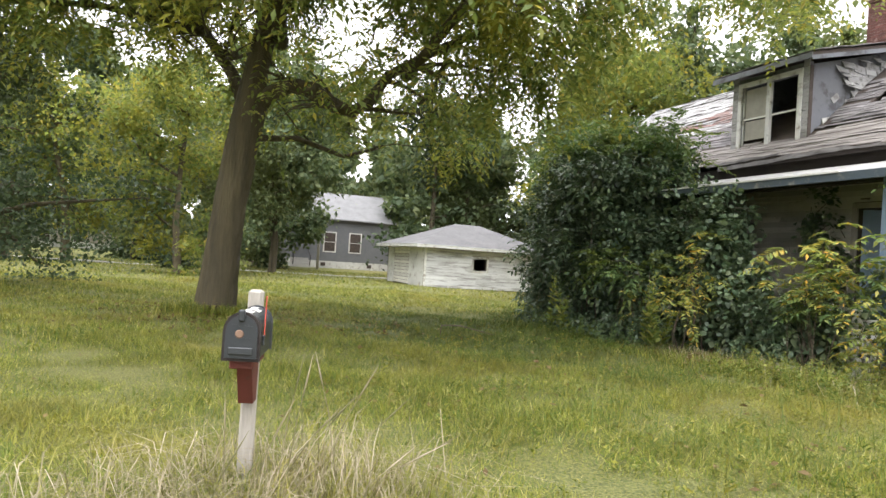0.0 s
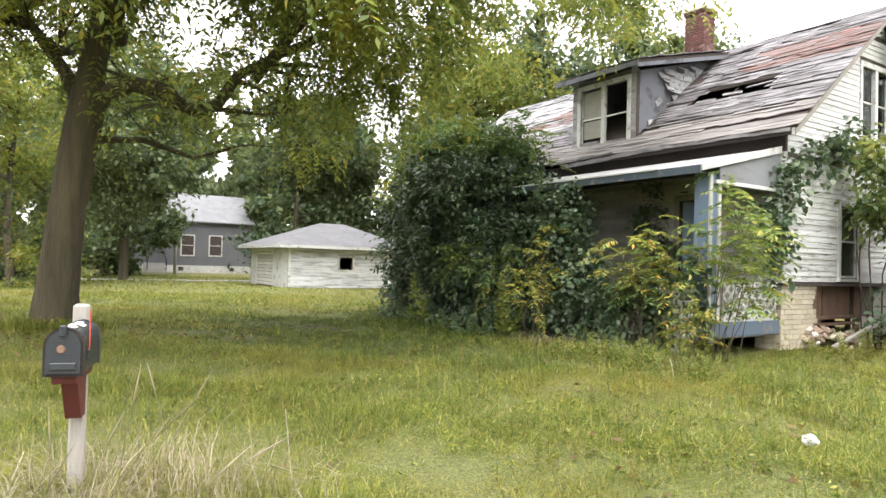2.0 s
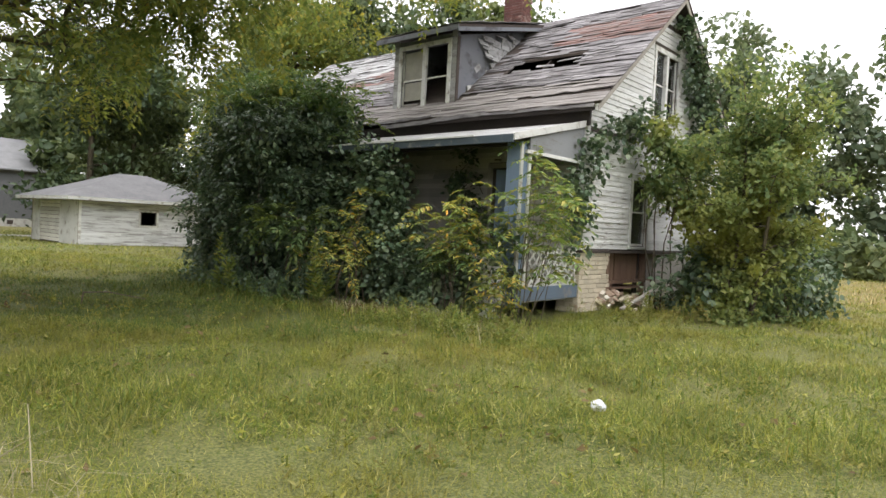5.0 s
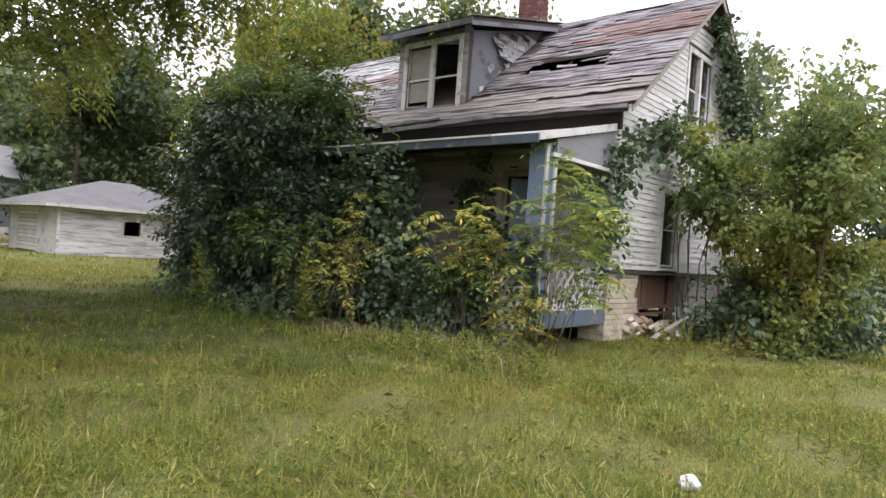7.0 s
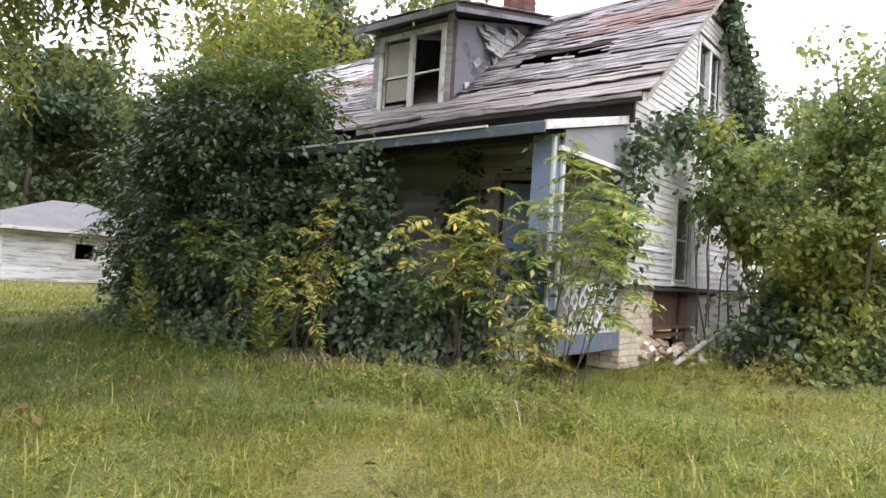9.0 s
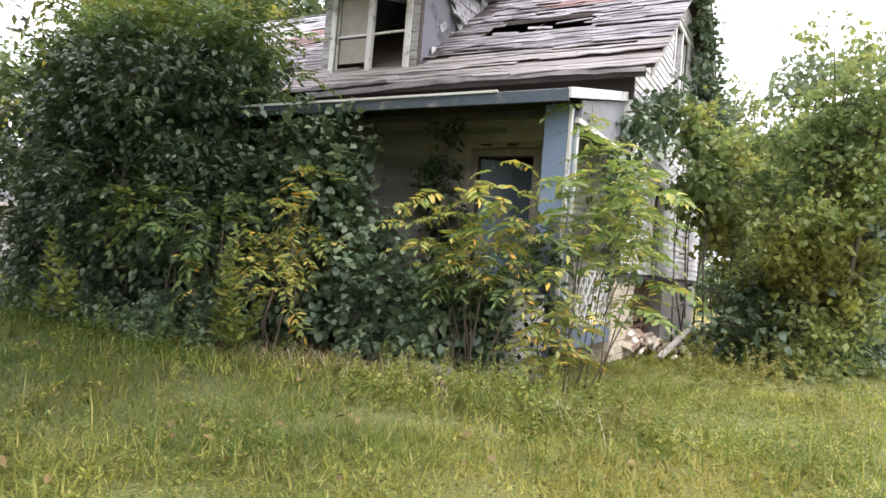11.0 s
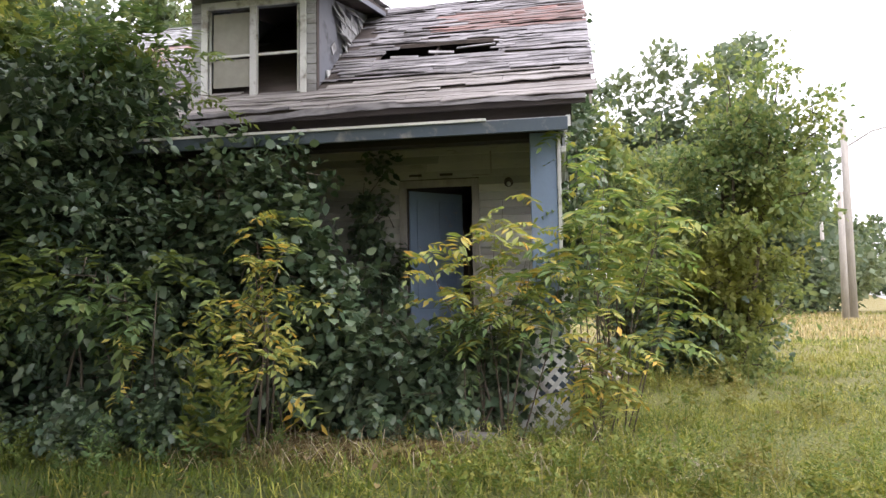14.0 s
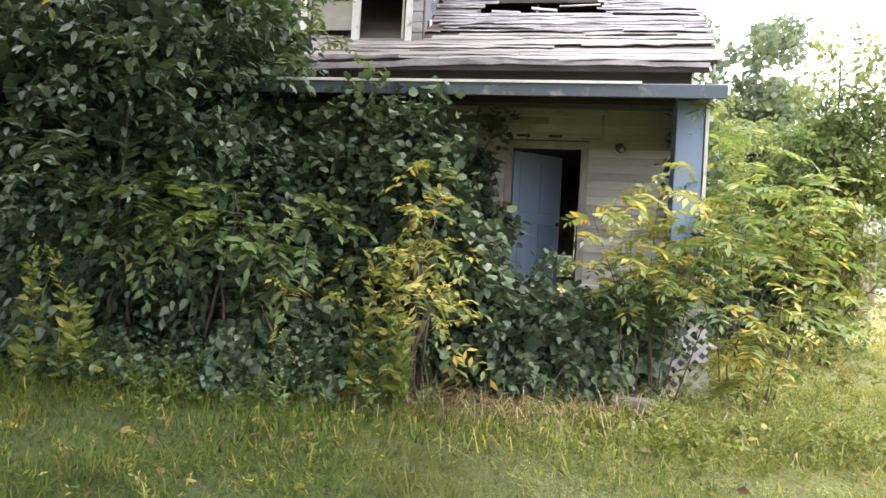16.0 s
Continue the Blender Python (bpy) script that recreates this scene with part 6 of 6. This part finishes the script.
tall_grass("tall_grass", "tall green grass round the mailbox post", [(1.1, 3.4), (0.6, 3.1), (1.5, 3.1), (-0.1, 3.0)], 4200, 0.5, 0.4, GRASS, 96, 0.004, 1.6)
tall_grass("tall_grass", "grass tufts round the walnut trunk", [(1.6 + 0.6 * math.cos(k), 14.8 + 0.6 * math.sin(k)) for k in range(8)], 2200, 0.3, 0.25, GRASS, 100, 0.01, 1.3)
tall_grass("tall_grass", "ragged grass along the overgrown porch", [(8.9 + 0.35 * math.sin(k * 1.7), 6.2 + k * 0.5) for k in range(7)], 1000, 0.24, 0.4, GRASS, 97, 0.005, 2.0)
tall_grass("tall_grass", "ragged deep green grass before the shrub, darkened as shade", [(8.9 + 0.35 * math.sin(k * 1.7), 9.6 + k * 0.5) for k in range(13)], 2200, 0.22, 0.4, SHADED_GRASS, 109, 0.005, 2.0)
tall_grass("tall_grass", "dry stalks along the overgrown porch", [(9.4 + 0.3 * math.sin(k * 2.1), 6.0 + k * 0.6) for k in range(8)], 520, 0.36, 0.4, STRAW, 98, 0.004, 2.0)
tall_grass("tall_grass", "short brown dead grass before the porch", [(9.6 + 0.3 * math.sin(k * 2.1), 8.2 + k * 0.3) for k in range(8)], 1500, 0.16, 0.25, BROWN_LEAF, 110, 0.004, 2.0)
tall_grass("tall_grass", "pale dry grass of the far meadow", [(24 + (k % 12) * 1.7, -6 + (k // 12) * 1.6) for k in range(84)], 6500, 0.28, 1.3, HAY, 99, 0.012, 1.4)


def weeds(name, label, spots, mat, seed, h=0.6, leaf=0.07, per=46):
    rng, out = np.random.default_rng(seed), []
    for x, y in spots:
        hh = h * rng.uniform(0.5, 1.2)
        u = rng.uniform(0.1, 1, per)
        lean = rng.normal(0, 0.15, 2)
        p = np.stack([x + lean[0] * u + rng.normal(0, 0.02, per), y + lean[1] * u + rng.normal(0, 0.02, per), u * hh], 1)
        g = rng.uniform(0, 6.28, per)
        out.append(leaf_arrays(p, np.stack([np.cos(g), np.sin(g), rng.uniform(0.1, 0.9, per)], 1), leaf * (1.3 - 0.8 * u) * rng.uniform(0.7, 1.3, per), 0.35, rng))
        out.append(blades(np.array([[x, y, 0.0]]), np.array([hh]), 0.25, 0.006, rng))
    v, f = joined(out)
    tagged(mesh_np(name, v, f, mat), label, "weeds", kind="stuff")


_r = np.random.default_rng(5)
weeds("weeds", "knee-high weeds along the house", [(9.1 + _r.normal(0, 0.5), 5.2 + _r.uniform(0, 2.8)) for _ in range(60)], WEED, 101, 0.42)
# darker leaves than the weeds along the house, in place of shade
weeds("weeds", "knee-high green weeds before the shrub, darkened as shade", [(9.4 + _r.normal(0, 0.4), 9.8 + _r.uniform(0, 6)) for _ in range(110)], SUMAC, 108, 0.42)
weeds("weeds", "tall green goldenrod stalks before the vine", [(9.2, 10.25), (9.1, 9.98), (9.05, 12.9), (8.95, 13.2), (9.3, 10.5), (9.0, 13.5), (9.25, 10.1)], WEED, 104, 1.4, 0.15, 90)
weeds("weeds", "knee-high weeds below the gable", [(12 + _r.uniform(0, 9), 5.4 + _r.normal(0, 0.6)) for _ in range(130)], WEED, 102, 0.5)
weeds("weeds", "scattered small weeds in the lawn", [(_r.uniform(1, 22), _r.uniform(-3, 12)) for _ in range(620)], WEED, 103, 0.2, 0.05, 20)
weeds("weeds", "pale seeding weeds standing in the lawn", [(_r.uniform(4, 12), _r.uniform(0, 9)) for _ in range(420)], WEED, 106, 0.34, 0.032, 60)
weeds("weeds", "pale seeding weeds along the house front", [(8.6 + abs(_r.normal(0, 0.7)), _r.uniform(4.2, 7.8)) for _ in range(100)], WEED, 107, 0.42, 0.036, 70)
weeds("weeds", "small green weeds in the lawn", [(_r.uniform(3, 10), _r.uniform(1, 13)) for _ in range(260)], GRASS, 105, 0.16, 0.06, 14)


def dead_leaves(name, label, cx, cy, sx, sy, n, seed):
    rng = np.random.default_rng(seed)
    x, y = rng.normal(cx, sx, n), rng.normal(cy, sy, n)
    p = np.stack([x, y, lift(x, y) + rng.uniform(0.01, 0.07, n)], 1)
    v, f = leaf_arrays(p, rng.normal(0, 1, (n, 3)) * [1, 1, 0.3], rng.uniform(0.05, 0.12, n), 0.6, rng, 0.1, 1.5)
    tagged(mesh_np(name, v, f, BROWN_LEAF), label, "dead leaves", kind="stuff")


dead_leaves("dead_leaves", "brown dead leaves before the porch steps", 9.95, 9.2, 0.38, 0.85, 3200, 111)
dead_leaves("dead_leaves", "fallen leaves scattered in the grass", 7.0, 8.0, 3.0, 5.0, 500, 112)
dead_leaves("dead_leaves", "fallen leaves under the walnut tree", 2.0, 14.0, 1.6, 1.4, 900, 113)


def dry_stalks():
    rng, bm = random.Random(9), bmesh.new()
    for k in range(16):
        x, y = 1.25 + rng.gauss(0, 0.28), 3.2 + rng.gauss(0, 0.2)
        dx, dy, h = rng.uniform(-0.15, 0.75), rng.gauss(0, 0.12), rng.uniform(0.55, 1.0)
        pts = [Vector((x + dx * u * u, y + dy * u * u, h * (u - 0.22 * u * u * abs(dx)))) for u in (0, 0.35, 0.7, 1.0)]
        tube(bm, pts, [0.0035, 0.003, 0.0024, 0.0012], 4)
        d = (pts[3] - pts[2]).normalized()
        tube(bm, [pts[3] - d * 0.2, pts[3] - d * 0.1, pts[3] + d * 0.03], [0.0015, 0.0045, 0.001], 5)
    tagged(part("dry_stalks", bm, STRAW), "long dry seed stalks leaning beside the mailbox", "grass", kind="stuff")


dry_stalks()
mound("bush", "round dark green shrub by the far house", [(-1.8, 58.0, 0.9, 1.9, 1.6, 1.1)], FAR_DARK, 120, 60, 0.3, clumps=8, stems=0)
mound("bush", "dark green shrub at the lawn edge", [(0.9, 43.0, 0.5, 1.0, 0.9, 0.7)], FAR_DARK, 121, 80, 0.22, clumps=8, stems=0)


def trailer(at, turn):
    """A small flat trailer parked before the woods."""
    t = thing("trailer", "small white flat trailer parked before the woods", "trailer", at)
    M = Matrix.Translation(at) @ Matrix.Rotation(radians(turn), 4, "Z")
    part("deck", boxed(-1.6, 1.6, -0.8, 0.8, 0.5, 0.62, 0.02, M), WHITE_TRIM, t)
    part("load", boxed(-1.4, -0.3, -0.6, 0.6, 0.62, 1.35, 0.08, M), DARK_WOOD, t)
    part("drawbar", boxed(1.6, 2.5, -0.05, 0.05, 0.46, 0.54, 0.01, M), STEEL, t)
    for y in (-0.85, 0.72):
        part("wheel", tube(bmesh.new(), [M @ Vector((0, y, 0.32)), M @ Vector((0, y + 0.13, 0.32))], [0.32, 0.32], 16), NEAR_BLACK, t)


trailer((43.5, 10.2, 0), 100)
